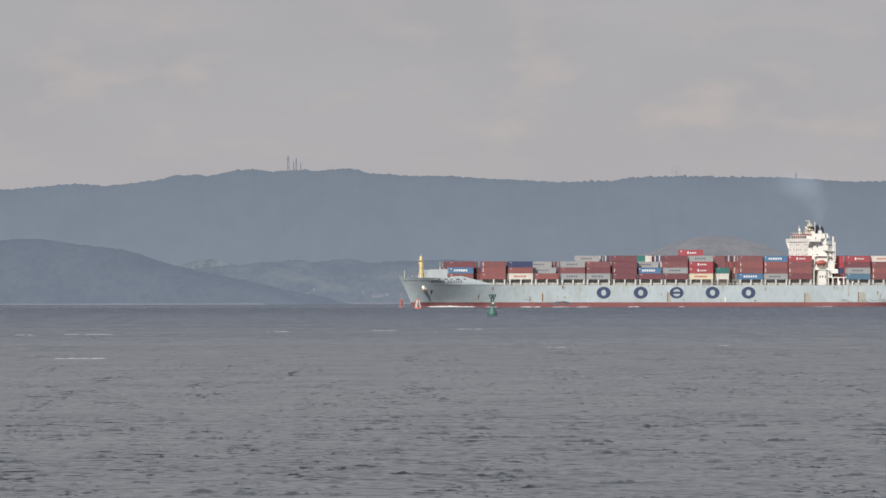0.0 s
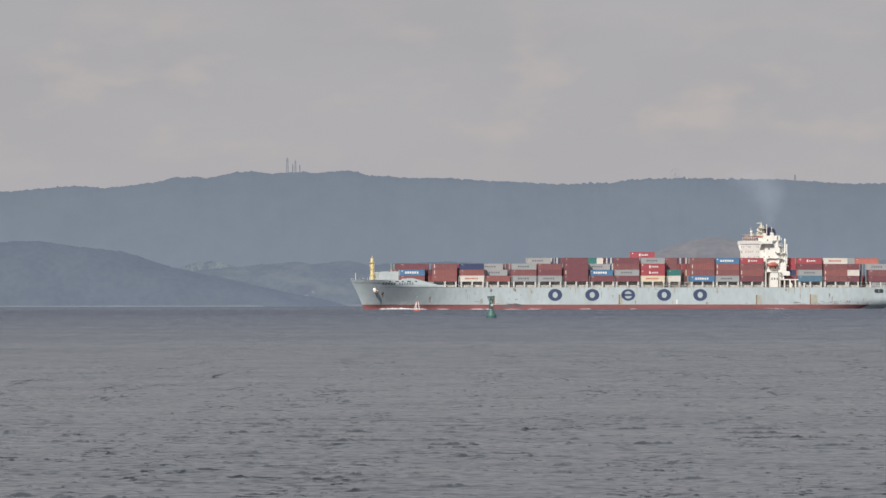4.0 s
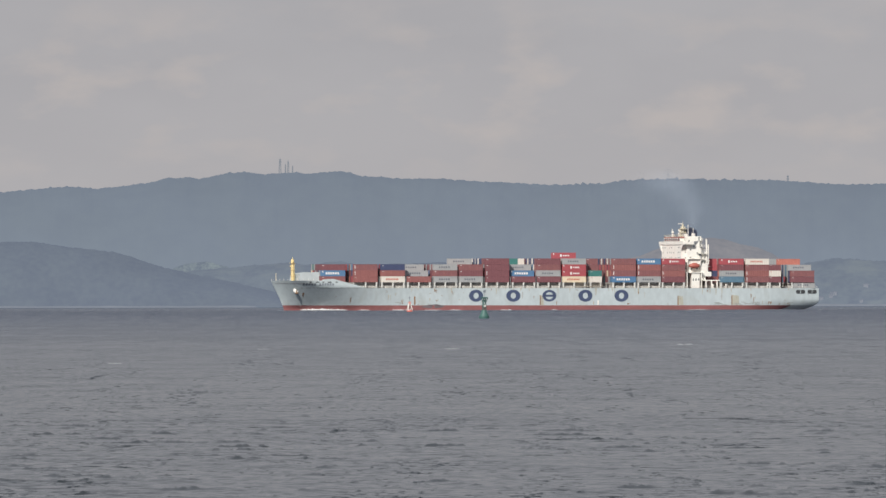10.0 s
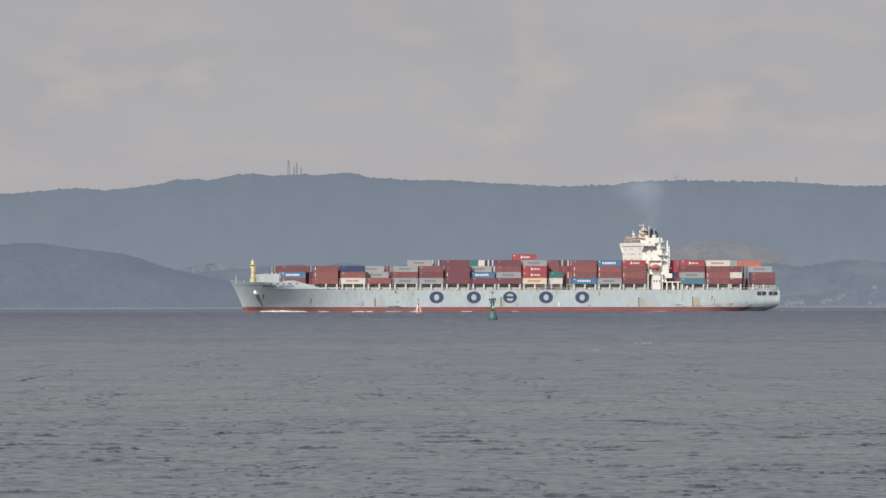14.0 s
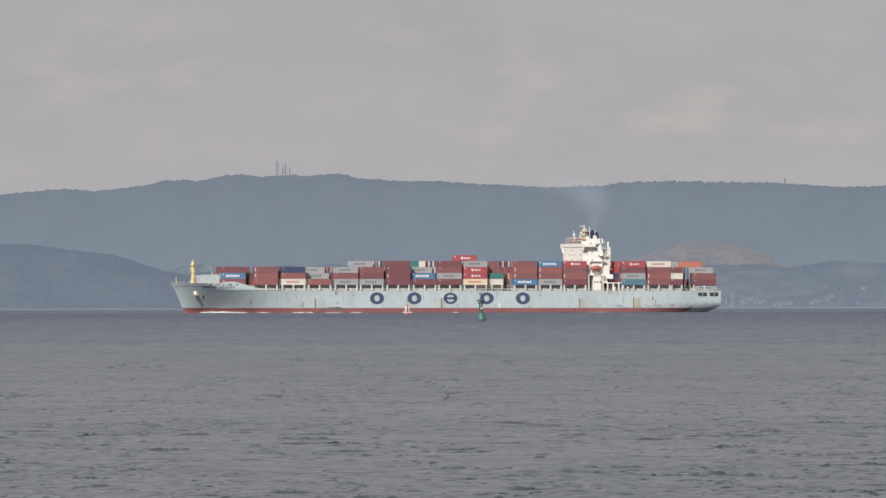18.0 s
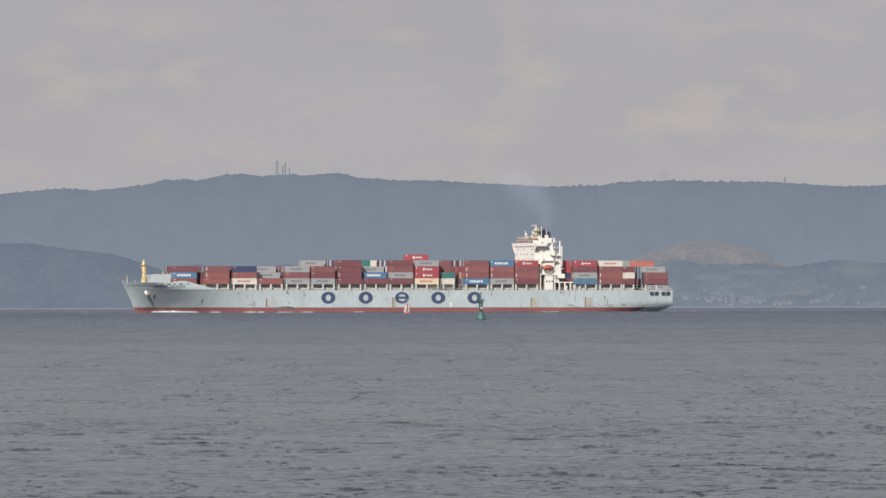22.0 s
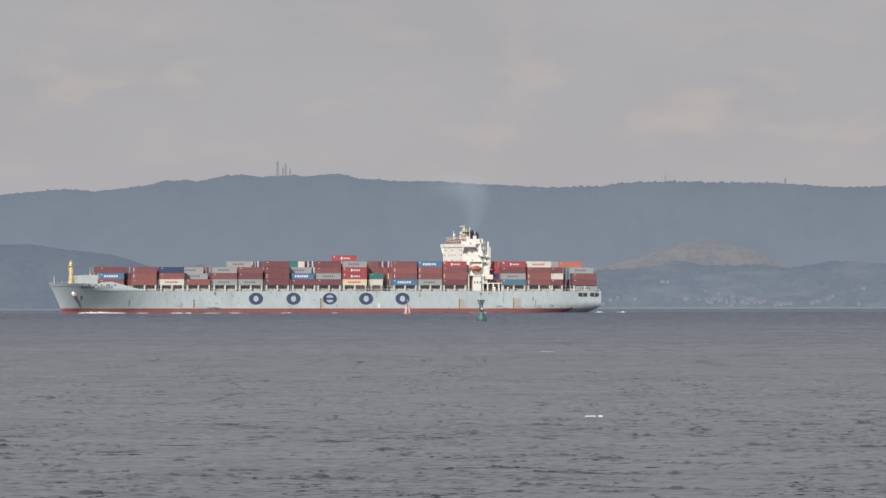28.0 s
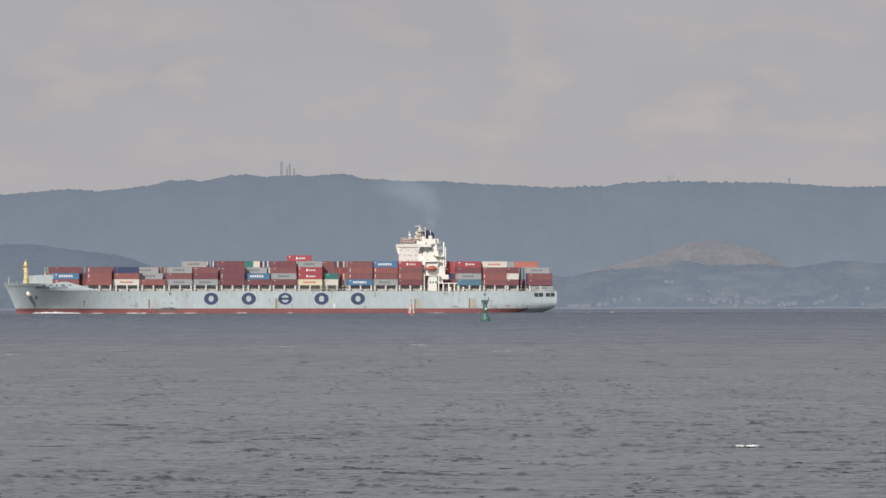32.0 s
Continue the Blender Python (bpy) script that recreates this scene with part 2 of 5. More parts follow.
    a = n.new("ShaderNodeVectorMath")
    a.operation = "ADD"
    l.new(geo.outputs["Normal"], a.inputs[0])
    l.new(sc.outputs[0], a.inputs[1])
    nm = n.new("ShaderNodeVectorMath")
    nm.operation = "NORMALIZE"
    l.new(a.outputs[0], nm.inputs[0])
    l.new(nm.outputs[0], b.inputs["Normal"])
    return m


NEAR_TILT, FAR_TILT, LEAN = 0.42, 1.50, 0.130
# across, along, from, to, threshold, tilt
FLECKS = ((2.4, 4.2, 440, 800, 0.945, 1.5), (0.55, 2.4, 420, 1000, 0.900, 0.95), (0.62, 11.0, 480, 900, 0.925, 0.8))


def smoke_mat(name, color, dense):
    m = bpy.data.materials.new(name)
    m.use_nodes = True
    n, l = m.node_tree.nodes, m.node_tree.links
    n.clear()
    out = n.new("ShaderNodeOutputMaterial")
    d = n.new("ShaderNodeBsdfDiffuse")
    d.inputs[0].default_value = (*color, 1)
    tr = n.new("ShaderNodeBsdfTransparent")
    mix = n.new("ShaderNodeMixShader")
    co = n.new("ShaderNodeTexCoord")
    ln = n.new("ShaderNodeVectorMath")
    ln.operation = "LENGTH"
    flat = n.new("ShaderNodeMapping")
    flat.inputs["Scale"].default_value = (1, 1, 0)
    l.new(co.outputs["Object"], flat.inputs[0])
    l.new(flat.outputs[0], ln.inputs[0])
    rng = n.new("ShaderNodeMapRange")
    rng.interpolation_type = "SMOOTHSTEP"
    rng.inputs[1].default_value, rng.inputs[2].default_value = 1.0, 0.0
    rng.inputs[3].default_value, rng.inputs[4].default_value = 0.0, dense
    l.new(ln.outputs["Value"], rng.inputs[0])
    ns = n.new("ShaderNodeTexNoise")
    ns.inputs["Scale"].default_value, ns.inputs["Detail"].default_value = 1.7, 4
    l.new(co.outputs["Object"], ns.inputs["Vector"])
    mul = n.new("ShaderNodeMath")
    mul.operation = "MULTIPLY"
    l.new(rng.outputs[0], mul.inputs[0])
    l.new(ns.outputs["Fac"], mul.inputs[1])
    l.new(mul.outputs[0], mix.inputs[0])
    l.new(tr.outputs[0], mix.inputs[1])
    l.new(d.outputs[0], mix.inputs[2])
    l.new(mix.outputs[0], out.inputs[0])
    return m


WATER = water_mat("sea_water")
FOAM = paint("foam", (0.62, 0.64, 0.65), 0.8, 0.12, 1.5)
THIN_FOAM = paint("thin_foam", (0.27, 0.285, 0.30), 0.8, 0.25, 1.2)
HULL = paint("hull_paint", (0.468, 0.532, 0.552), 0.5, 0.09, 0.07, dirt=(0.30, 0.30, 0.26), dirt_amount=0.30, stretch=(1, 1, 0.5))
BOOT = paint("boot_paint", (0.255, 0.098, 0.098), 0.6, 0.2, 0.1, dirt=(0.20, 0.10, 0.09), dirt_amount=0.5, stretch=(0.5, 1, 1.5))
DECK = paint("deck_paint", (0.16, 0.07, 0.055), 0.7, 0.2, 0.3)
PILLAR = paint("pillar_paint", (0.64, 0.65, 0.62), 0.5, 0.1, 0.4, dirt=(0.42, 0.34, 0.25), dirt_amount=0.4)
COAMING = paint("coaming_paint", (0.43, 0.43, 0.40), 0.6, 0.25, 0.25)
WHITE = paint("white_paint", (0.84, 0.82, 0.76), 0.45, 0.06, 0.3, dirt=(0.55, 0.45, 0.33), dirt_amount=0.25, stretch=(1, 1, 0.3))
GLASS = paint("window_glass", (0.10, 0.11, 0.12), 0.1, 0.1, 0.5)
DARK = paint("dark_recess", (0.045, 0.048, 0.052), 0.7, 0.2, 0.5)
NAVY = paint("funnel_navy", (0.035, 0.042, 0.075), 0.5, 0.15, 0.3)
LETTER = paint("letter_blue", (0.058, 0.080, 0.150), 0.5, 0.12, 0.3)
YELLOW = paint("mast_yellow", (0.74, 0.60, 0.30), 0.5, 0.12, 0.5)
BUFF = paint("mast_buff", (0.60, 0.55, 0.42), 0.5, 0.1, 0.5)
GANGWAY = paint("gangway_tan", (0.34, 0.30, 0.24), 0.6, 0.15, 0.5)
COUNTER = paint("stern_counter_grey", (0.46, 0.48, 0.49), 0.6, 0.2, 0.2, dirt=(0.20, 0.16, 0.14), dirt_amount=0.4)
SCUFF = paint("scuffed_grey", (0.27, 0.28, 0.27), 0.8, 0.25, 0.4)
LOW_PATCH = paint("low_patch", (0.135, 0.108, 0.118), 0.7, 0.25, 0.4)
ORANGE = paint("lifeboat_orange", (0.40, 0.115, 0.090), 0.45, 0.1, 0.5)
RUST = paint("rust_streak", (0.24, 0.135, 0.07), 0.85, 0.3, 0.5)
PALE_RUST = paint("pale_rust", (0.40, 0.34, 0.24), 0.85, 0.2, 0.5)
WORN = paint("worn_paint", (0.42, 0.42, 0.36), 0.8, 0.12, 0.5, dirt=(0.30, 0.22, 0.13), dirt_amount=0.7)
NAME_GREY = paint("name_grey", (0.19, 0.215, 0.245), 0.6, 0.1, 0.5)
BUOY_GREEN = paint("buoy_green", (0.048, 0.125, 0.112), 0.5, 0.2, 0.8)
BUOY_RED = paint("buoy_red", (0.60, 0.13, 0.09), 0.5, 0.18, 0.8)
# the far buoy's red, made paler with haze put into the colour
HAZED_RED = paint("hazed_red", (0.42, 0.16, 0.16), 0.6, 0.18, 0.8)
BUOY_WHITE = paint("buoy_white", (0.72, 0.70, 0.66), 0.5, 0.1, 0.8)
STEEL = paint("grey_steel", (0.27, 0.28, 0.29), 0.5, 0.15, 0.4, metal=0.3)
BOX = {
    "brown": paint("box_brown", (0.236, 0.100, 0.104), 0.55, 0.16, 0.25, dirt=(0.33, 0.12, 0.08), dirt_amount=0.3),
    "maroon": paint("box_maroon", (0.200, 0.080, 0.092), 0.55, 0.14, 0.25, dirt=(0.13, 0.05, 0.05), dirt_amount=0.3),
    "rust": paint("box_rust", (0.285, 0.112, 0.106), 0.6, 0.16, 0.25, dirt=(0.20, 0.07, 0.06), dirt_amount=0.3),
    "red": paint("box_red", (0.381, 0.084, 0.098), 0.5, 0.12, 0.25),
    "grey": paint("box_grey", (0.345, 0.355, 0.361), 0.55, 0.1, 0.25, dirt=(0.28, 0.27, 0.25), dirt_amount=0.3),
    "blue": paint("box_blue", (0.094, 0.2, 0.347), 0.5, 0.12, 0.25),
    "navy": paint("box_navy", (0.058, 0.073, 0.147), 0.5, 0.12, 0.25),
    "teal": paint("box_teal", (0.054, 0.191, 0.174), 0.5, 0.12, 0.25),
    "steelblue": paint("box_steelblue", (0.108, 0.2, 0.275), 0.5, 0.12, 0.25),
    "white": paint("box_white", (0.691, 0.646, 0.584), 0.5, 0.08, 0.25),
    "cream": paint("box_cream", (0.727, 0.619, 0.457), 0.5, 0.08, 0.25),
    "orange": paint("box_orange", (0.45, 0.165, 0.130), 0.5, 0.12, 0.25),
}
MARK_WHITE = paint("marking_white", (0.78, 0.77, 0.75), 0.5, 0.05, 1)
MARK_DARK = paint("marking_dark", (0.11, 0.12, 0.15), 0.5, 0.1, 1)
MARK_RED = paint("marking_red", (0.50, 0.10, 0.06), 0.5, 0.1, 1)


# ---------------------------------------------------------------- mesh helpers
def mesh_of(name, bm, material, smooth=False):
    me = bpy.data.meshes.new(name)
    bmesh.ops.recalc_face_normals(bm, faces=bm.faces)
    bm.to_mesh(me)
    bm.free()
    for m in (material if isinstance(material, (list, tuple)) else [material]):
        me.materials.append(m)
    if smooth:
        me.polygons.foreach_set("use_smooth", [True] * len(me.polygons))
    return me


def part(name, bm, material, parent, label="", at=None, smooth=False):
    me = bm if isinstance(bm, bpy.types.Mesh) else mesh_of(name, bm, material, smooth)
    ob = new(name, me)
    ob.parent = parent
    if at is not None:
        ob.matrix_basis = at
    return tagged(ob, label)


def box(bm, x0, x1, y0, y1, z0, z1, bevel=0.0):
    """A box between the given bounds, its edges rounded by bevel."""
    r = bmesh.ops.create_cube(bm, size=1, matrix=Matrix.Translation(((x0 + x1) / 2, (y0 + y1) / 2, (z0 + z1) / 2)) @ Matrix.Diagonal((abs(x1 - x0), abs(y1 - y0), abs(z1 - z0), 1)))
    if bevel:
        es = {e for v in r["verts"] for e in v.link_edges}
        bmesh.ops.bevel(bm, geom=list(es), offset=bevel, segments=1, affect="EDGES")
    return bm


def rod(bm, a, b, r, sides=8, r2=None):
    """A round bar from a to b, tapering from r to r2."""
    a, b = Vector(a), Vector(b)
    m = Matrix.Translation((a + b) / 2) @ (b - a).to_track_quat("Z", "Y").to_matrix().to_4x4()
    bmesh.ops.create_cone(bm, cap_ends=True, segments=sides, radius1=r, radius2=r if r2 is None else r2, depth=(b - a).length, matrix=m)
    return bm


def prism(bm, outline, y0, y1):
    """An outline in x and z, pulled out from y0 to y1."""
    a = [bm.verts.new((x, y0, z)) for x, z in outline]
    b = [bm.verts.new((x, y1, z)) for x, z in outline]
    bm.faces.new(a)
    bm.faces.new(b[::-1])
    for i in range(len(a)):
        j = (i + 1) % len(a)
        bm.faces.new((a[i], b[i], b[j], a[j]))
    return bm


def empty(name):
    ob = new(name)
    ob.empty_display_size = 1
    return ob


# ---------------------------------------------------------------- the sea
DRIFT = Vector((-2.0, -0.5625, 0))                        # the waves' drift, metres a second
# breaking crests: seconds, place, width
CAPS = [(0, -87.7, 1688, 2.5), (0, -74.8, 1709, 6.0), (0, -38.3, 1796, 2.4), (0, -15.4, 1844, 2.5), (0, 3.5, 1893, 3.1), (0, 16.1, 1295, 1.4), (0, -48.4, 1088, 3.5), (0, 43.8, 1334, 1.1),
        (6, 51.5, 1456, 1.0), (6, -2.5, 458, 0.7), (9, -40.2, 1055, 1.0), (9, -27.3, 1334, 0.9), (9, 3.4, 1334, 1.5), (9, 43.9, 1447, 2.0), (9, -21.6, 440, 0.5), (9, 18.4, 439, 0.7)]
CAPS += [(12.5, -5.1, 490, 1.5), (13, 37.0, 1537, 1.7), (13, 24.8, 1332, 0.9), (16.7, -13.9, 488, 1.3), (19, 14.4, 609, 0.5), (23.6, 0.1, 415, 1.1), (23.5, 4.6, 412, 1.0), (25, -0.4, 416, 0.5),
         (28, 16.8, 1326, 1.4), (28, 11.2, 611, 0.9), (32, 17.8, 492, 0.9), (32, 8.8, 1338, 1.5), (32, -4.5, 1517, 2.1), (32, -28.6, 1468, 1.4), (32, -66.8, 1276, 1.0), (20, -29.3, 908, 0.6), (1, 6.0, 495, 1.2), (2, 16.0, 549, 0.5), (21, 1.7, 435, 0.9)]


def sea():
    half, n = 9000, 6
    bm = bmesh.new()
    bmesh.ops.create_grid(bm, x_segments=n, y_segments=n, size=half)
    far = new("water", mesh_of("water", bm, WATER))
    tagged(far, "grey choppy sea reaching to the far shore", "sea", kind="structure")
    # the nearer waves, as real relief on the same water
    rng = np.random.default_rng(4)
    ys = np.concatenate([np.arange(355, 600, 0.38), np.arange(600, 1000, 1.2), np.arange(1000, 1500, 5.0)])
    cols = 1300
    s = np.linspace(0, 1, cols)
    w0 = -(0.0535 * ys * 1.04 + 4)
    w1 = 0.0535 * ys * 1.04 + 74
    X = w0[:, None] + (w1 - w0)[:, None] * s[None]
    Y = np.repeat(ys[:, None], cols, 1)
    Z = np.zeros_like(X)
    for i in range(80):
        length = 0.9 * (5 / 0.9) ** rng.random()
        k = 2 * math.pi / length
        heading = math.radians(-80 + rng.normal() * 46)
        amp = 0.0021 * length ** 0.8
        ph = (X * math.cos(heading) + Y * math.sin(heading)) * k + rng.random() * 6.28
        Z += amp * (np.sin(ph) + 0.25 * np.cos(2 * ph))
    gust = np.sin(X / 11 + 1.3 * np.sin(Y / 23)) * np.sin(Y / 19 + 2.1 * np.sin(X / 27 + 1)) + 0.5 * np.sin(Y / 47 + X / 90)
    Z *= 0.55 + 0.25 * gust
    # steep wavelets: small ones everywhere, and some in ragged groups that make a breaking crest
    bumps = []
    for i in range(9500):                                 # short steep wavelets, denser in the lanes where the wind freshens
        yc = 356 + 820 * rng.random() ** 1.7
        xc = rng.uniform(-(0.0535 * yc + 4), 0.0535 * yc + 70)
        lane = 0.5 + 0.5 * math.sin(yc / 13.5 + 1.2 * math.sin(xc / 17)) * math.sin(xc / 9.0 + 1.5 * math.sin(yc / 31))
        if rng.random() > 0.25 + 0.75 * lane:
            continue
        grow = 1 + 0.7 * (yc - 356) / 820
        bumps.append((xc, yc, (0.12 + 0.42 * rng.random() ** 1.8) * grow, 0.14 + 0.12 * rng.random(), 0.02 + 0.065 * rng.random() ** 2))
    for i in range(320):                                  # ragged crests: a row of small peaks side by side
        lane = rng.integers(0, 9)
        yc = 366 + 44 * lane + 14 * rng.normal() + (70 * rng.random() if lane > 4 else 0)
        xc = rng.uniform(-(0.0535 * yc + 4), 0.0535 * yc + 70)
        power = rng.random() ** 1.5
        lean = 0.8 * rng.normal()
        span = 0.4 + 1.5 * power
        for k in range(6 + int(22 * power)):
            dx = rng.uniform(-1.6, 1.6) * span
            bumps.append((xc + dx, yc + lean * dx + 0.35 * rng.normal(), 0.1 + 0.3 * rng.random() ** 1.5, 0.18 + 0.14 * rng.random(), (0.032 + 0.065 * power) * (0.2 + 1.2 * rng.random()) * math.exp(-0.5 * (dx / span) ** 2)))
    for i in range(64):                                   # a few larger waves that show a long dark face
        yc = 362 + 400 * rng.random() ** 1.3
        xc = rng.uniform(-(0.0535 * yc + 4), 0.0535 * yc + 70)
        lean, span = 0.9 * rng.normal(), 0.6 + 0.9 * rng.random()
        for k in range(16):
            dx = rng.uniform(-1.7, 1.7) * span
            bumps.append((xc + dx, yc + lean * dx + 0.25 * rng.normal(), 0.14 + 0.32 * rng.random(), 0.26 + 0.14 * rng.random(), (0.03 + 0.07 * rng.random()) * math.exp(-0.6 * (dx / span) ** 2)))
    for t, x, y, size in CAPS:
        if y < 1000:
            for k in range(12):
                dx = rng.normal() * (0.35 + 0.55 * size)
                bumps.append((x - DRIFT.x * t + dx, y - DRIFT.y * t + 0.15 + 0.08 * rng.normal(), 0.1 + 0.25 * rng.random(), 0.2, 0.07 * (0.4 + rng.random())))
    B = np.zeros_like(Z)
    for xc, yc, lx, ly, hgt in bumps:
        hgt *= min(1.0, max(0.0, (1120 - yc) / 400)) * (1 + 0.55 * (yc - 354) / 600)
        r0, r1 = np.searchsorted(ys, (yc - 2.2 * ly, yc + 5 * ly))
        if r1 - r0 < 2:
            continue
        c0 = int((xc - 3 * lx - w0[r0]) / (w1[r0] - w0[r0]) * (cols - 1)) - 2
        c1 = int((xc + 3 * lx - w0[r0]) / (w1[r0] - w0[r0]) * (cols - 1)) + 4
        c0, c1 = max(c0, 0), min(c1, cols)
        if c1 - c0 < 2:
            continue
        xr, dy = X[r0:r1, c0:c1] - xc, Y[r0:r1, c0:c1] - yc
        B[r0:r1, c0:c1] += hgt * np.exp(-(xr / lx) ** 2 - np.where(dy < 0, (dy / ly) ** 2, (dy / (2.4 * ly)) ** 2))
    ragged = rng.random(B.shape)
    ragged = (ragged + np.roll(ragged, 1, 0) + 0.5 * np.roll(ragged, 1, 1)) / 2.5
    B *= 0.25 + 1.5 * ragged
    Z += 0.20 * np.tanh(B / 0.20)
    fade = np.clip((1500 - Y) / 700, 0, 1)
    Z = Z * fade + 0.35 * np.clip((1500 - Y) / 500, 0, 1) + 0.004
    me = bpy.data.meshes.new("wave_field")
    rows = len(ys)
    co = np.stack([X, Y, Z], -1).reshape(-1, 3).astype(np.float32)
    i = (np.arange(rows - 1)[:, None] * cols + np.arange(cols - 1)[None]).ravel()
    quads = np.stack([i, i + 1, i + cols + 1, i + cols], 1)
    me.vertices.add(len(co))
    me.vertices.foreach_set("co", co.ravel())
    me.loops.add(quads.size)
    me.loops.foreach_set("vertex_index", quads.ravel().astype(np.int32))
    me.polygons.add(len(quads))
    me.polygons.foreach_set("loop_start", np.arange(0, quads.size, 4, dtype=np.int32))
    me.update(calc_edges=True)
    me.validate()
    me.polygons.foreach_set("use_smooth", [True] * len(me.polygons))
    me.materials.append(WATER)
    near = new("wave_field", me)
    tagged(near, "short wind waves with dark faces on the grey sea", "sea", kind="stuff")
    return far, near


SEA, WAVES = sea()

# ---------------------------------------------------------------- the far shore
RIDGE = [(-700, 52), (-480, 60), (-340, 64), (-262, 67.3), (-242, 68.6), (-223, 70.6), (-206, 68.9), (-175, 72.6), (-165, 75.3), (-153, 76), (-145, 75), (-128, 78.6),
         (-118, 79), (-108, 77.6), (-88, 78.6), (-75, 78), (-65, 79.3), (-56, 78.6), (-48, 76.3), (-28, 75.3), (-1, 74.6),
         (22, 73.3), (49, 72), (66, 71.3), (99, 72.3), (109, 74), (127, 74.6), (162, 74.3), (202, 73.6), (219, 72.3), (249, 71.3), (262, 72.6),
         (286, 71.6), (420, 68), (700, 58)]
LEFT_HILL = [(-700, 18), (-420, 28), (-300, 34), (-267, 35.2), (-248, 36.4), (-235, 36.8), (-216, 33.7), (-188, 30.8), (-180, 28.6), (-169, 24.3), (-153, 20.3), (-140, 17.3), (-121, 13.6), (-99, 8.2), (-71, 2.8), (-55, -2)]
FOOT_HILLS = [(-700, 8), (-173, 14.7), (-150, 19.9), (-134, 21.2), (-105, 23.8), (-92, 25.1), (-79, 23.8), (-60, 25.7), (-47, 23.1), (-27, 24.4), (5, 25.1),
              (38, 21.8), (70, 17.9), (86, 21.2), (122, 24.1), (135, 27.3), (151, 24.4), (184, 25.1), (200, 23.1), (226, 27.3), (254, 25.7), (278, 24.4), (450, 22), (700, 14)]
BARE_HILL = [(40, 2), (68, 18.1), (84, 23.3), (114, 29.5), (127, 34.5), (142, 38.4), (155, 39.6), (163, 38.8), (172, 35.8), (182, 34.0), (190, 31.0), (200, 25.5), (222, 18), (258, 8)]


SLOPES = {}


def hill(name, line, y0, y_top, y1, material, rough=1.0, step=1.4, rows=26, trees=0.5, label="", seed=0):
    """A wooded range: it rises from the shore at y0 to its crest line at y_top and falls away behind, furrowed by gullies."""
    lx, lz = [p[0] for p in line], [p[1] for p in line]
    n = int((lx[-1] - lx[0]) / step)
    verts, faces = [], []

    def height(x, y):
        up = (y - y0) / (y_top - y0)
        lift = math.sin(max(min(up, 1), 0) * math.pi / 2) ** 0.8 if up <= 1 else max(0.0, 1 - ((y - y_top) / (y1 - y_top)) ** 2)
        z = float(np.interp(x, lx, lz)) + 1.2 - 0.0012 * x
        gully = noise.fractal(Vector((x / 46 + seed, y / 70, seed)), 0.9, 2.1, 4) * 5 * rough * math.sin(math.pi * min(max(lift, 0), 1))
        wood = (noise.fractal(Vector((x / 2.3, y / 3.1, seed + 7)), 0.8, 2.0, 3) + 0.7 * noise.noise(Vector((x / 7.0, y / 9.0, seed + 4))) + 0.6 * noise.noise(Vector((x / 15.0, y / 9.0, seed + 2)))) * trees * (1.0 if lift > 0.93 else 0.5) * (1 + 0.9 * math.exp(-((x - 125) / 60) ** 2))   # taller clumps
        return z * lift + gully + (wood if lift > 0.05 else 0) - 0.6

    SLOPES[name] = height
    for j in range(rows + 1):
        s = j / rows
        y = y0 + (y1 - y0) * s
        for i in range(n + 1):
            x = lx[0] + (lx[-1] - lx[0]) * i / n
            verts.append((x, y, height(x, y)))
    for j in range(rows):
        for i in range(n):
            a = j * (n + 1) + i
            faces.append((a, a + 1, a + n + 2, a + n + 1))
    me = bpy.data.meshes.new(name)
    me.from_pydata(verts, [], faces)
    me.materials.append(material)
    me.polygons.foreach_set("use_smooth", [True] * len(me.polygons))
    return tagged(new(name, me), label, "hills", kind="structure")


# second colour: the haze glow put into each slope, by its distance
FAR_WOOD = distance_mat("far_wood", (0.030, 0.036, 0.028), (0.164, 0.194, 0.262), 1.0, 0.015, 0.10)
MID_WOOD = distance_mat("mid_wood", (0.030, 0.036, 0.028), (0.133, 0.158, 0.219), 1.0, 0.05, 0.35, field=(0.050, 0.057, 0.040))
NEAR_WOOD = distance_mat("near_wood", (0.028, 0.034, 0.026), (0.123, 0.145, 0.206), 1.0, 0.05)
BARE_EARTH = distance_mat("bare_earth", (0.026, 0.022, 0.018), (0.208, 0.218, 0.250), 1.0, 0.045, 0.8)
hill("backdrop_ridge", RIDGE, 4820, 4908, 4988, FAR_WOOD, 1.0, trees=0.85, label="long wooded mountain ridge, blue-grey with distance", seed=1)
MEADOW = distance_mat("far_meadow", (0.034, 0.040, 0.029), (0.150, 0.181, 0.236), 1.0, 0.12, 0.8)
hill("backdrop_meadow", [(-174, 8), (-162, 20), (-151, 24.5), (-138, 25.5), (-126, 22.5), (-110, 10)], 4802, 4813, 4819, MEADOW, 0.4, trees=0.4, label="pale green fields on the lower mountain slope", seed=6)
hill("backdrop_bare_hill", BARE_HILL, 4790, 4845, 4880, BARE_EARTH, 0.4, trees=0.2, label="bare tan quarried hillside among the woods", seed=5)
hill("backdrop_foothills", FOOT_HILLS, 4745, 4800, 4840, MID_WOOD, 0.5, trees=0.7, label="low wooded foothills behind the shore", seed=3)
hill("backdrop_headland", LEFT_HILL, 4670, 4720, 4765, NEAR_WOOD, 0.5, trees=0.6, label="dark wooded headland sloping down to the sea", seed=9)


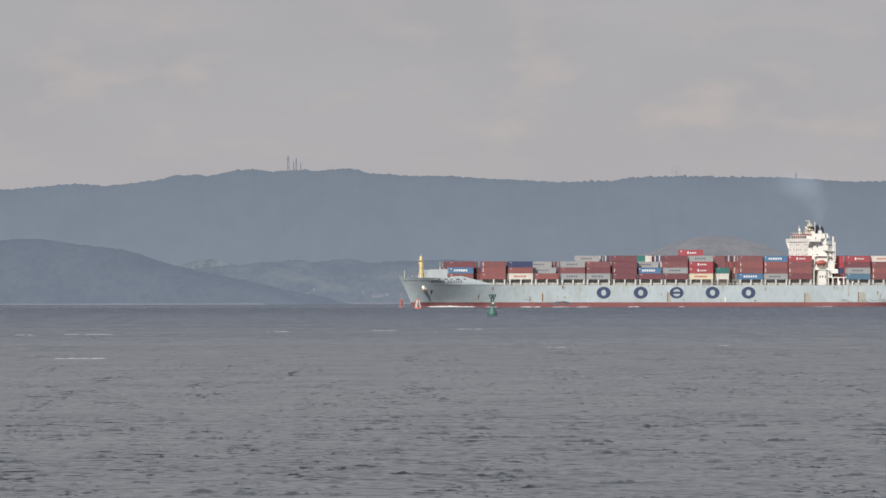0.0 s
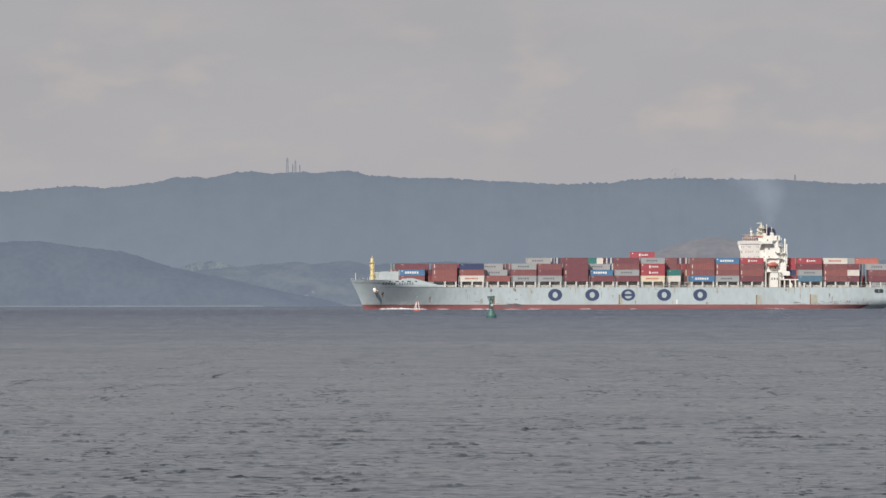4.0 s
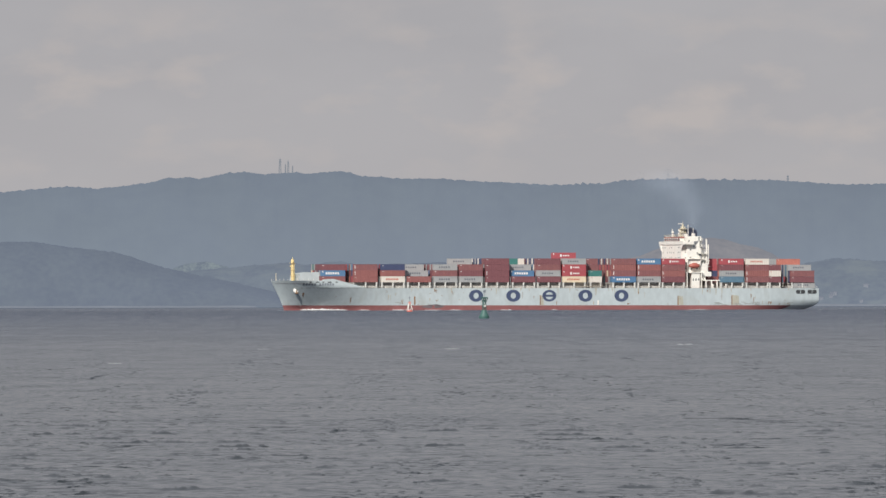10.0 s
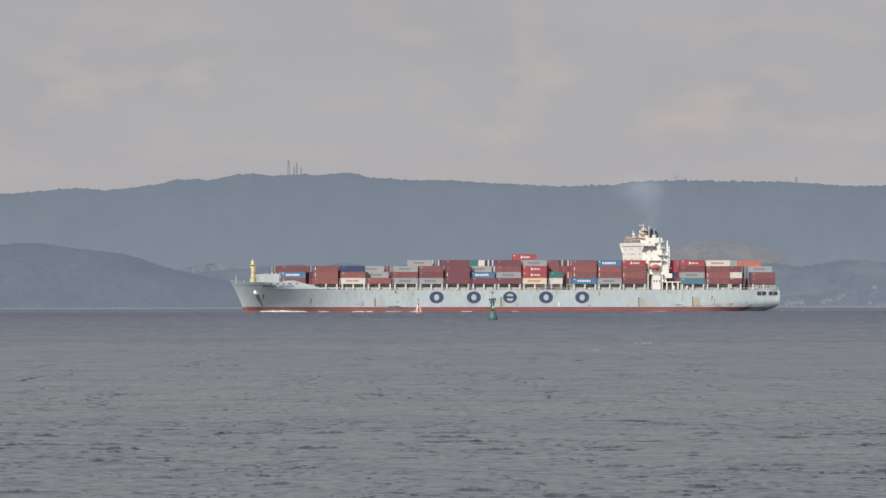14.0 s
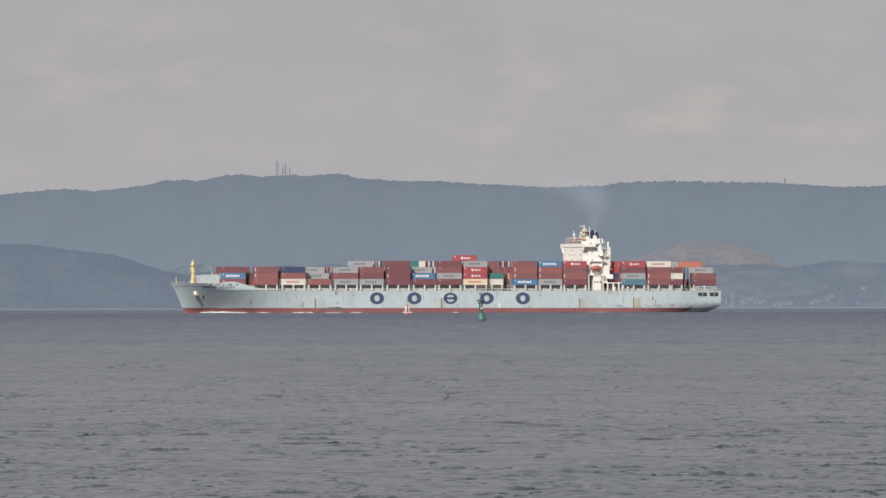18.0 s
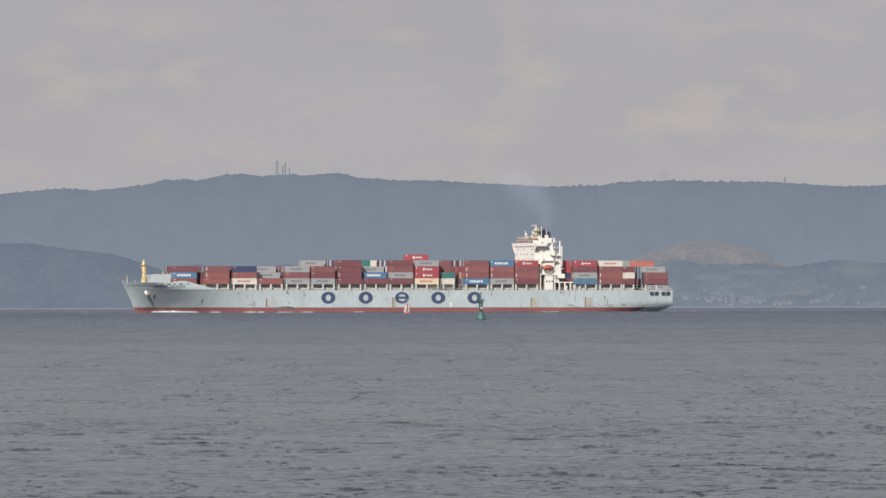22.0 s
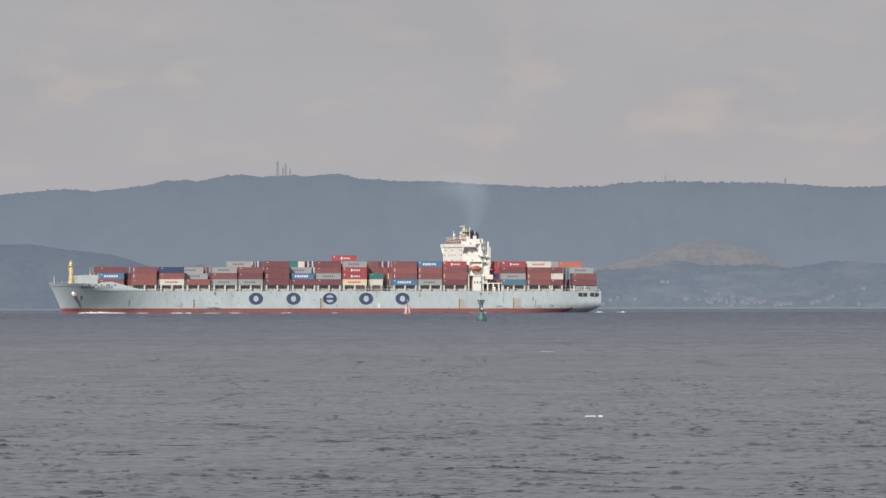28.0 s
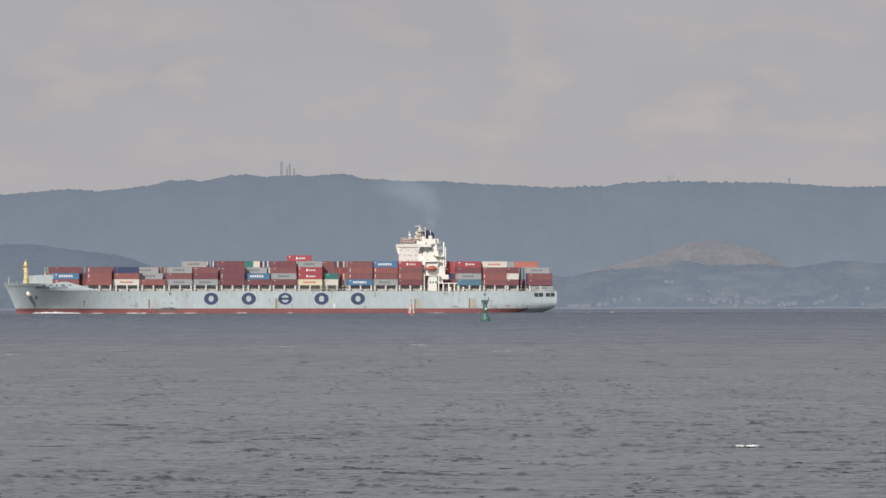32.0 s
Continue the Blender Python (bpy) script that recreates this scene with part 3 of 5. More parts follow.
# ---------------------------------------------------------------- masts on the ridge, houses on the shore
# small far things, with haze painted into their materials as glow
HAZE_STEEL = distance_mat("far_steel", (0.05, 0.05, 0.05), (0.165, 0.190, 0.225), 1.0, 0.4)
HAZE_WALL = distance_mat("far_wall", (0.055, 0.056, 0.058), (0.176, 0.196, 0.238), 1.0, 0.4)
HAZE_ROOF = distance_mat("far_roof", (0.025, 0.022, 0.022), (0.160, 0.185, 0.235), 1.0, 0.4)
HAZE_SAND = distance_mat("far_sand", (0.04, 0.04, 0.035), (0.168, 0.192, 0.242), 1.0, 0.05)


def ground_at(name, x, y):
    return SLOPES[name](x, y)


def radio_mast(x, y, tall, wide, dish=False):
    ob = tagged(empty("radio_mast"), "grey lattice radio mast on the wooded ridge", "mast", "masts on the ridge")
    for sx in (1, -1):
        for sy in (1, -1):
            bm = bmesh.new()
            rod(bm, (sx * wide, sy * wide, -1), (sx * wide * 0.45, sy * wide * 0.45, tall), 0.17, 5)
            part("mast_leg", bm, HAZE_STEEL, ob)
    bm = bmesh.new()
    for k in range(6):
        z0, z1 = tall * k / 6, tall * (k + 1) / 6
        w0, w1 = wide * (1 - 0.55 * k / 6), wide * (1 - 0.55 * (k + 1) / 6)
        for s in (1, -1):
            rod(bm, (-w0 * s, -w0, z0), (w1 * s, -w1, z1), 0.1, 4)
            rod(bm, (-w0 * s, w0, z0), (w1 * s, w1, z1), 0.07, 4)
    tagged(part("lattice", bm, HAZE_STEEL, ob), kind="stuff")
    bm = bmesh.new()
    box(bm, -wide, wide, -wide, wide, tall * 0.80, tall * 0.84)
    box(bm, -wide * 0.8, wide * 0.8, -wide * 0.8, wide * 0.8, tall * 0.96, tall)
    rod(bm, (0, 0, tall), (0, 0, tall * 1.12), 0.08, 4)
    tagged(part("antenna_platform", bm, HAZE_STEEL, ob), kind="stuff")
    ob.location = (x, y, ground_at("backdrop_ridge", x, y))


for x, tall, wide in ((-97.8, 8.4, 0.75), (-94.6, 5.2, 0.3), (-93.0, 7.2, 0.5), (-90.4, 4.2, 0.3), (202.5, 3.0, 0.6)):
    radio_mast(x, 4906, tall, wide)


def wheel():
    ob = tagged(empty("observation_wheel"), "faint distant ring of an observation wheel on the ridge", "wheel")
    bm = bmesh.new()
    n = 28
    for i in range(n):
        u, v = 2 * math.pi * i / n, 2 * math.pi * (i + 1) / n
        rod(bm, (2.7 * math.cos(u), 0, 2.7 * math.sin(u)), (2.7 * math.cos(v), 0, 2.7 * math.sin(v)), 0.05, 4)
    part("rim", bm, HAZE_WALL, ob)
    for i in range(8):
        u = math.pi * i / 4
        bm = bmesh.new()
        rod(bm, (0, 0, 0), (2.7 * math.cos(u), 0, 2.7 * math.sin(u)), 0.03, 4)
        part("spoke", bm, HAZE_WALL, ob)
    for s in (1, -1):
        bm = bmesh.new()
        rod(bm, (s * 1.3, 0.2, -4.2), (0, 0.2, 0), 0.08, 4)
        part("wheel_leg", bm, HAZE_STEEL, ob)
    ob.location = (131.6, 4904, ground_at("backdrop_ridge", 131.6, 4904) + 2.9)


wheel()


def far_house(w, d, h, gable):
    ob = tagged(empty("house"), "pale far-off house on the wooded shore", "house", "houses on the far shore")
    bm = bmesh.new()
    box(bm, -w / 2, w / 2, -d / 2, d / 2, -1.2, h)
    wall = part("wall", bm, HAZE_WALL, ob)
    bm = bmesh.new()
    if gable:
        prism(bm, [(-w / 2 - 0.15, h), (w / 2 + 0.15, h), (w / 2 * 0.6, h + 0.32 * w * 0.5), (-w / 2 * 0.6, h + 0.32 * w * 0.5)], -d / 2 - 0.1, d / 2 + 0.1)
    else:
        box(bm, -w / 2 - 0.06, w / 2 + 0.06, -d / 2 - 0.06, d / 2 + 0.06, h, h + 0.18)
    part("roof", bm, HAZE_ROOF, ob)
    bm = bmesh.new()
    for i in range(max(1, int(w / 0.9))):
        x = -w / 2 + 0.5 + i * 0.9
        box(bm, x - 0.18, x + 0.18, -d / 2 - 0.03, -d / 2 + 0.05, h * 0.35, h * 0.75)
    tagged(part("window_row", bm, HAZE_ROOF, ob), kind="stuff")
    return ob


HOUSES = [far_house(1.3, 1.2, 0.7, True), far_house(2.1, 1.4, 0.9, True), far_house(2.8, 1.4, 1.2, False), far_house(6.5, 2.0, 1.2, False)]
rng = random.Random(21)
spots = []
for x0, x1, near, count in ((137, 141, 4750, 3), (146, 155, 4749, 7), (157, 168, 4749, 7), (165, 169, 4747.5, 4), (171, 184, 4749, 16), (190, 201, 4747.5, 6), (210, 216, 4749, 4), (220, 228, 4751, 5), (234, 240, 4747.5, 2), (246, 262, 4748, 3)):
    spots += [(rng.uniform(x0, x1), near + rng.uniform(-1.0, 1.2), rng.choice((0, 1, 1, 2))) for _ in range(count)]
spots += [(72, 4748, 3), (79, 4748, 3), (87, 4748, 2), (91, 4748.5, 2), (96, 4751, 1), (100, 4752, 0), (110, 4750, 1), (126, 4764, 2), (129, 4763, 1), (241, 4757, 2), (-46, 4750, 1), (-43, 4750, 3), (-38, 4751, 1), (-52, 4752, 0),
          (-84, 4751, 1), (-80, 4754, 0), (-112, 4754, 0), (-128, 4756, 1), (300, 4752, 1), (20, 4751, 1), (32, 4752, 0), (48, 4750, 2)]
for i, (x, y, k) in enumerate(spots):
    m = pose(x, y, ground_at("backdrop_foothills", x, y) + 0.25, 0, 0, rng.uniform(-25, 25))
    if i == 0:
        HOUSES[k].matrix_basis = m
    else:
        copy_thing(HOUSES[k], m)
for k, (x, y) in enumerate(((150, 4756), (158, 4754), (166, 4752), (175, 4751))):
    HOUSES[k].matrix_basis = pose(x, y, ground_at("backdrop_foothills", x, y) + 0.2, 0, 0, 6 * k)


def beach():
    # glowing strip raised to stand for the haze along the waterline too
    bm = bmesh.new()
    n = 180
    prev = None
    for i in range(n + 1):
        x = -330 + 660 * i / n
        y = (4664 if x < -110 else 4738) + 1.5 * noise.noise(Vector((x / 9, 2, 0)))
        if -110 <= x < -70:
            y = 4664 + (x + 110) / 40 * 74
        up = (0.8 if x < -100 else 1.1) + 0.35 * noise.noise(Vector((x / 14, 7, 1)))
        row = [bm.verts.new((x, y - 2, -0.4)), bm.verts.new((x, y + 2, up)), bm.verts.new((x, y + 12, up + 0.3)), bm.verts.new((x, y + 30, -0.3))]
        if prev:
            for k in range(3):
                bm.faces.new((prev[k], row[k], row[k + 1], prev[k + 1]))
        prev = row
    tagged(new("backdrop_beach", mesh_of("backdrop_beach", bm, HAZE_SAND)), "thin pale strip of beach and haze along the far shore", "beach", kind="structure")


beach()


# ---------------------------------------------------------------- the container ship
# Its own space: x to the bow, y to port, z up from the waterline.
HEADING, TURN = 16.0, 0.08                                # degrees, and degrees a second: she swings slowly to port
ADVANCE = Vector((-5.805, -1.698, 0))                     # metres a second
STERN, BEAM, MAIN, FORE, BOOT_TOP = -146.9, 19.9, 10.5, 14.1, 2.24


def ship_pose(t):
    at = Vector((0, 4000, 0)) + ADVANCE * (t - 16)
    return pose(at.x, at.y, 0, 0, -0.1, 180 + HEADING + TURN * (t - 16))


def stem(z):
    return 116.6 + 6.6 * max(z, 0) ** 1.15 / 14.1 ** 1.15 if z > 0 else 116.6


def stern_end(z):
    return STERN + (7.0 * (1 - z / 4.2) ** 2 if z < 4.2 else 0)


def half_breadth(a, z):
    """Half the hull's width: a fine entry at the waterline that flares evenly out to the deck."""
    zc = min(max(z, 0), FORE)
    if a > 44:
        t = min((a - 44) / (stem(z) - 44), 1)
        k = zc / 10.8
        return min(BEAM * ((1 - k) * (1 - t ** 2.2) + k * (1 - t ** 11.0)), BEAM) + 0.12
    s0 = -95 - 3.2 * min(zc, 10.5)
    if a < s0:
        t = min((s0 - a) / (s0 - stern_end(z)), 1)
        tip = 18.8 - 4.5 * max(0, 1 - zc / 5) ** 1.5
        return BEAM - (BEAM - tip) * t * t
    return BEAM


def sheer(a):
    """The height of the hull's top edge: level along the deck, raised at the forecastle."""
    t = min(max((a - 82) / 17, 0), 1)
    return MAIN + (FORE - MAIN) * t


def shell(levels, stations, top=None):
    """The hull's plating between the given levels, on both sides, closed at the stern."""
    bm = bmesh.new()
    sides = []
    for side in (1, -1):
        grid = []
        for z in levels:
            row = []
            for s in stations:
                a = stern_end(z) + (stem(z) - stern_end(z)) * s
                zz = z
                if top and z > MAIN:
                    zz = MAIN + (sheer(a) - MAIN) * (z - MAIN) / (FORE - MAIN) + (0.02 if sheer(a) <= MAIN else 0)
                row.append(bm.verts.new((a, side * half_breadth(a, zz), zz)))
            grid.append(row)
        for r0, r1 in zip(grid, grid[1:]):
            for i in range(len(stations) - 1):
                bm.faces.new((r0[i], r0[i + 1], r1[i + 1], r1[i]))
        sides.append(grid)
    if not top:
        for j in range(len(levels) - 1):
            bm.faces.new((sides[0][j][0], sides[0][j + 1][0], sides[1][j + 1][0], sides[1][j][0]))
    return bm


STATIONS = [0.5 - 0.5 * math.cos(math.pi * i / 64) for i in range(65)]
ship = tagged(empty("container_ship"), "pale grey-green container ship with red boot topping and white deckhouse", "ship")
part("hull", shell([BOOT_TOP, 3.2, 4.2, 5.2, 6.2, 7.5, 9.0, MAIN], STATIONS), HULL, ship, "pale grey-green hull plating with rust streaks", smooth=True)
AFT = [q for q in STATIONS if q < 0.05]
part("boot_topping", shell([-2.5, -1, 0, 1.1, BOOT_TOP], [AFT[-1]] + [q for q in STATIONS if q >= 0.05]), BOOT, ship, "dull red boot topping along the waterline", smooth=True)
part("stern_counter", shell([-2.5, -1, 0, 1.1, BOOT_TOP], AFT), COUNTER, ship, "grimy grey underside of the stern", smooth=True)
fore_stations = [0.82 + 0.18 * i / 24 for i in range(25)]
part("forecastle_bulwark", shell([MAIN, 11.7, 12.9, FORE], fore_stations, top=True), HULL, ship, smooth=True)


def deck_plate(a0, a1, z, inset=0.15, thick=0.25, n=24):
    bm = bmesh.new()
    ring = []
    for side in (1, -1):
        row = []
        for i in range(n + 1):
            a = a0 + (a1 - a0) * i / n
            y = side * max(half_breadth(a, min(z, 14)) - inset, 0.02)
            row.append((bm.verts.new((a, y, z)), bm.verts.new((a, y, z - thick))))
        ring.append(row)
    for i in range(n):
        p, q = ring
        bm.faces.new((p[i][0], p[i + 1][0], q[i + 1][0], q[i][0]))
        bm.faces.new((p[i][1], p[i + 1][1], q[i + 1][1], q[i][1]))
    return bm


part("main_deck", deck_plate(STERN + 0.4, 100, MAIN - 0.06, n=40), DECK, ship)
part("forecastle_deck", deck_plate(97, 121.8, FORE - 1.1), DECK, ship)

# hatch coamings under the boxes
BAYS = [("A", 95.7, 11.8), ("B", 81.3, 11.8), ("C", 67.8, 11.8), ("D", 54.9, 11.8), ("E", 41.7, 11.8), ("F", 29.0, 11.8), ("G", 15.8, 11.8), ("H", 2.7, 11.8),
        ("I", -9.9, 11.8), ("J", -22.7, 11.8), ("K", -33.5, 6.06), ("L", -47.8, 11.8), ("M", -60.4, 11.8), ("N", -72.7, 11.8),
        ("O", -94.4, 5.9), ("P", -102.4, 11.8), ("Q", -115.2, 11.8), ("R", -124.2, 6.06), ("S", -138.3, 11.8)]
BASE, TIER = 13.3, 2.88
for name, a, length in BAYS:
    bm = bmesh.new()
    w = min(18.0, half_breadth(a + length / 2, MAIN) - 1.9) if name not in "OS" else 14.2
    box(bm, a - length / 2 + 0.3, a + length / 2 - 0.3, -w, w, MAIN - 0.05, MAIN + 1.9, 0.06)
    box(bm, a - length / 2 + 0.1, a + length / 2 - 0.1, -w - 0.6, w + 0.6, MAIN + 1.9, BASE - 0.04, 0.05)
    part("hatch", bm, COAMING, ship)

# the pillars at the ship's side that carry the outer boxes
bm = bmesh.new()
box(bm, -0.35, 0.35, -0.55, 0.0, 0, BASE - MAIN - 0.03, 0.05)
box(bm, -0.5, 0.5, -0.6, 0.03, BASE - MAIN - 0.25, BASE - MAIN - 0.031)
pillar = mesh_of("pillar", bm, PILLAR)
for name, a, length in BAYS:
    for d in ((-length / 2 + 0.5, 0, length / 2 - 0.5) if length > 8 else (-2.5, 2.5)) if name != "O" else ():
        y = half_breadth(a + d, MAIN) - 0.2
        if a + d < 86 and a + d > -147:
            for side in (1, -1):
                m = Matrix.Translation((a + d, side * y, MAIN + 0.0)) @ Matrix.Rotation(0 if side > 0 else math.pi, 4, "Z")
                part("pillar", pillar, None, ship, at=m)

# lashing bridges in the gaps between the bays
for (n0, a0, l0), (n1, a1, l1) in zip(BAYS, BAYS[1:]):
    gap0, gap1 = a0 - l0 / 2, a1 + l1 / 2
    if not 0.5 < gap0 - gap1 < 3 or a0 > 90 or "O" in n0 + n1:
        continue
    mid = (gap0 + gap1) / 2
    bm = bmesh.new()
    w = half_breadth(mid, MAIN) - 0.5
    for k in range(9):
        y = -w + 2 * w * k / 8
        box(bm, mid - 0.14, mid + 0.14, y - 0.14, y + 0.14, MAIN - 0.05, BASE + 2.6)
    for z in (BASE, BASE + 2.5):
        box(bm, mid - 0.2, mid + 0.2, -w, w, z - 0.1, z + 0.12)
    part("lashing_bridge", bm, STEEL, ship, "grey steel lashing bridge")

# deck-edge rail, in lengths between the pillars
for side in (1, -1):
    for a0 in np.arange(-146, 76, 12.8):
        bm = bmesh.new()
        stops = [a0 + 3.15 * k for k in range(5)]
        for a in stops:
            y = side * (half_breadth(a, MAIN) - 0.12)
            rod(bm, (a, y, MAIN - 0.05), (a, y, MAIN + 1.05), 0.05, 4)
        for z in (0.55, 1.02):
            for p, q in zip(stops, stops[1:]):
                rod(bm, (p, side * (half_breadth(p, MAIN) - 0.12), MAIN + z), (q, side * (half_breadth(q, MAIN) - 0.12), MAIN + z), 0.05, 4)
        part("deck_rail", bm, WHITE, ship)


# five blue shapes in a row on the ship's side, where a company name is painted
def ring_shape(w, h, t, n=28):
    bm = bmesh.new()
    loops = []
    for k, y in ((1.0, 0.03), (0.0, 0.03), (0.0, -0.25), (1.0, -0.25)):
        loop = []
        for i in range(n):
            u = 2 * math.pi * i / n
            rx, rz = w / 2 - (1 - k) * t * 1.25, h / 2 - (1 - k) * t * 0.8
            loop.append(bm.verts.new((rx * math.cos(u), y, rz * math.sin(u))))
        loops.append(loop)
    for p, q in zip(loops, loops[1:] + loops[:1]):
        for i in range(n):
            j = (i + 1) % n
            bm.faces.new((p[i], p[j], q[j], q[i]))
    return bm


def barred_ring(w, h, t):
    bm = ring_shape(w, h, t)
    box(bm, -w / 2 + t * 0.6, w / 2 - t * 0.6, -0.25, 0.03, -0.62, 0.62, 0.1)
    return bm


for a, kind in ((26.5, "ring"), (7.9, "ring"), (-10.15, "bar"), (-28.25, "ring"), (-46.4, "ring")):
    for side in (1, -1):
        bm = ring_shape(7.1, 5.8, 1.8) if kind == "ring" else barred_ring(7.0, 5.6, 1.3)
        part("painted_shape", bm, LETTER, ship, "dark blue painted shape", at=Matrix.Translation((a, side * BEAM, 6.85)) @ Matrix.Rotation(0 if side > 0 else math.pi, 4, "Z"))

# deckhouse
HF, HA = -77.8, -87.8
bm = bmesh.new()
box(bm, HA, HF, -16.4, 16.4, 18.2, 31.6, 0.12)
box(bm, HA + 0.02, HF - 0.02, -12.8, 12.8, MAIN - 0.1, 18.19)
box(bm, HA - 0.2, HF + 0.05, -18.8, 18.8, 17.85, 18.18, 0.05)
house = part("deckhouse", bm, WHITE, ship, "white steel accommodation block")
bm = bmesh.new()
box(bm, HA + 1.5, HF - 0.3, -13, 13, 31.6, 35.0, 0.1)
wheelhouse = part("wheelhouse", bm, WHITE, ship, "white wheelhouse on top of the deckhouse")
bm = bmesh.new()
box(bm, HA + 1, HF - 0.12, -13.6, 13.6, 34.95, 35.35, 0.08)
part("roof_edge", bm, ORANGE, wheelhouse, "dull red edge of the wheelhouse roof")
bm = bmesh.new()
box(bm, HF - 5.2, HF + 0.35, -BEAM, BEAM, 31.6, 31.9, 0.06)
box(bm, HF + 0.22, HF + 0.35, -BEAM, BEAM, 31.9, 33.25)
for side in (1, -1):
    vs = [bm.verts.new((x, side * y, z)) for x in (HF + 0.3, HF - 0.1) for y, z in ((16.4, 31.62), (19.7, 31.62), (16.4, 28.6))]
    bm.faces.new(vs[:3])
    bm.faces.new(vs[3:])
    for k in range(3):
        bm.faces.new((vs[k], vs[(k + 1) % 3], vs[3 + (k + 1) % 3], vs[3 + k]))
for side in (1, -1):
    box(bm, HF - 5.2, HF + 0.22, side * (BEAM - 0.15), side * BEAM, 31.9, 33.0)
    prism(bm, [(HF - 0.6, 31.6), (HF - 4.4, 31.6), (HF - 2.6, 28.6)], side * 16.45, side * 17.0)
part("bridge_wing", bm, WHITE, ship, "white bridge wings reaching to the ship's sides")
win = bmesh.new()
box(win, -0.06, 0.05, -0.32, 0.32, -0.36, 0.36, 0.05)
win_mesh = mesh_of("window", win, GLASS)
for z, row in ((14.5, range(9)), (17.2, range(9)), (19.9, range(9)), (22.6, range(9)), (25.3, (0, 1, 3, 4, 6, 7, 8)), (27.8, (0, 2, 3, 4, 5, 7, 8)), (30.2, (0, 1, 3, 4, 7, 8))):
    for i in row:
        part("window", win_mesh, None, house, at=Matrix.Translation((HF + 0.02, -14 + 3.5 * i + (0.7 if i in (3, 7) else 0), z)))
    for x in ((HF - 2.2, HF - 5.0, HF - 7.8) if z > 19 else ()):
        part("window", win_mesh, None, house, at=Matrix.Translation((x, 16.42, z)) @ Matrix.Rotation(math.pi / 2, 4, "Z"))
for i in range(14):
    bm = bmesh.new()
    box(bm, HF - 0.32, HF - 0.22, -12.6 + 1.8 * i, -11.2 + 1.8 * i, 33.3, 34.6, 0.03)
    pane = part("bridge_window", bm, GLASS, house)
    bm = bmesh.new()
    box(bm, HF - 0.34, HF - 0.16, -13.0 + 1.8 * i, -12.6 + 1.8 * i, 33.2, 34.9, 0.03)
    part("mullion", bm, ORANGE if i % 2 else WHITE, pane)
# top of the house: red deck, rail, masts, domes
bm = bmesh.new()
box(bm, HA + 1.2, HF - 0.1, -13.4, 13.4, 35.3, 35.4)
part("compass_deck", bm, DECK, ship)
bm = bmesh.new()
for y in np.arange(-13.2, 13.3, 2.2):
    rod(bm, (HF - 0.3, y, 35.4), (HF - 0.3, y, 36.4), 0.06, 4)
for z in (35.9, 36.4):
    rod(bm, (HF - 0.3, -13.2, z), (HF - 0.3, 13.2, z), 0.06, 4)
part("compass_deck_rail", bm, BUFF, ship)
bm = bmesh.new()
rod(bm, (-83.5, 0, 35.3), (-83.5, 0, 41.8), 0.7, 8, 0.4)
for x in (-82.3, -84.9):
    rod(bm, (x, 0.6, 35.3), (x + 0.3 * (-83.5 - x), 0, 40.6), 0.34, 6, 0.2)
for z in (37.4, 39.2):
    box(bm, -85.2, -82.0, -1.8, 1.8, z, z + 0.2)
rod(bm, (-83.5, -3.4, 39.6), (-83.5, 3.4, 39.6), 0.16, 6)
rod(bm, (-83.5, 0, 41.4), (-83.5, 0, 42.8), 0.1, 5)
for y in (-1.6, 1.6):
    rod(bm, (-83.5, y, 35.3), (-83.5, y * 0.2, 39.6), 0.14, 5)
part("radar_mast", bm, BUFF, ship, "buff-painted radar mast")
bm = bmesh.new()
box(bm, -83.1, -82.7, -5.2, 0.4, 41.6, 42.0, 0.05)
part("radar_scanner", bm, WHITE, ship)
for x, y, z, r in ((-82.8, -2.2, 38.6, 0.95), (-81.0, -8.5, 37.6, 0.7), (-80.5, 3.0, 37.0, 0.45)):
    bm = bmesh.new()
    bmesh.ops.create_icosphere(bm, subdivisions=2, radius=r, matrix=Matrix.Translation((x, y, z)))
    rod(bm, (x, y, 35.35), (x, y, z), 0.25, 6)
    part("satellite_dome", bm, WHITE, ship, smooth=True)

# clutter on the top deck
for x, y, z, r in ((-81.5, -11.0, 39.6, 0.1), (-84.6, 5.2, 41.4, 0.16), (-80.2, 9.8, 38.4, 0.09), (-85.4, -4.8, 40.6, 0.12), (-79.6, -4.0, 38.0, 0.08), (-86.0, 9.0, 39.8, 0.1)):
    bm = bmesh.new()
    rod(bm, (x, y, 35.3), (x, y, z), r, 5)
    rod(bm, (x, y - 0.9, z - 0.8), (x, y + 0.9, z - 0.8), 0.07, 4)
    part("aerial", bm, WHITE, ship)
for x, y, sx, sy, h in ((-80.5, -6.2, 1.2, 1.6, 1.3), (-82.5, 7.4, 1.8, 1.4, 1.5), (-84.8, -9.4, 1.4, 1.2, 1.1), (-86.8, 6.6, 1.4, 2.0, 1.8)):
    bm = bmesh.new()
    box(bm, x - sx / 2, x + sx / 2, y - sy / 2, y + sy / 2, 35.38, 35.38 + h, 0.08)
    part("deck_locker", bm, WHITE, ship)
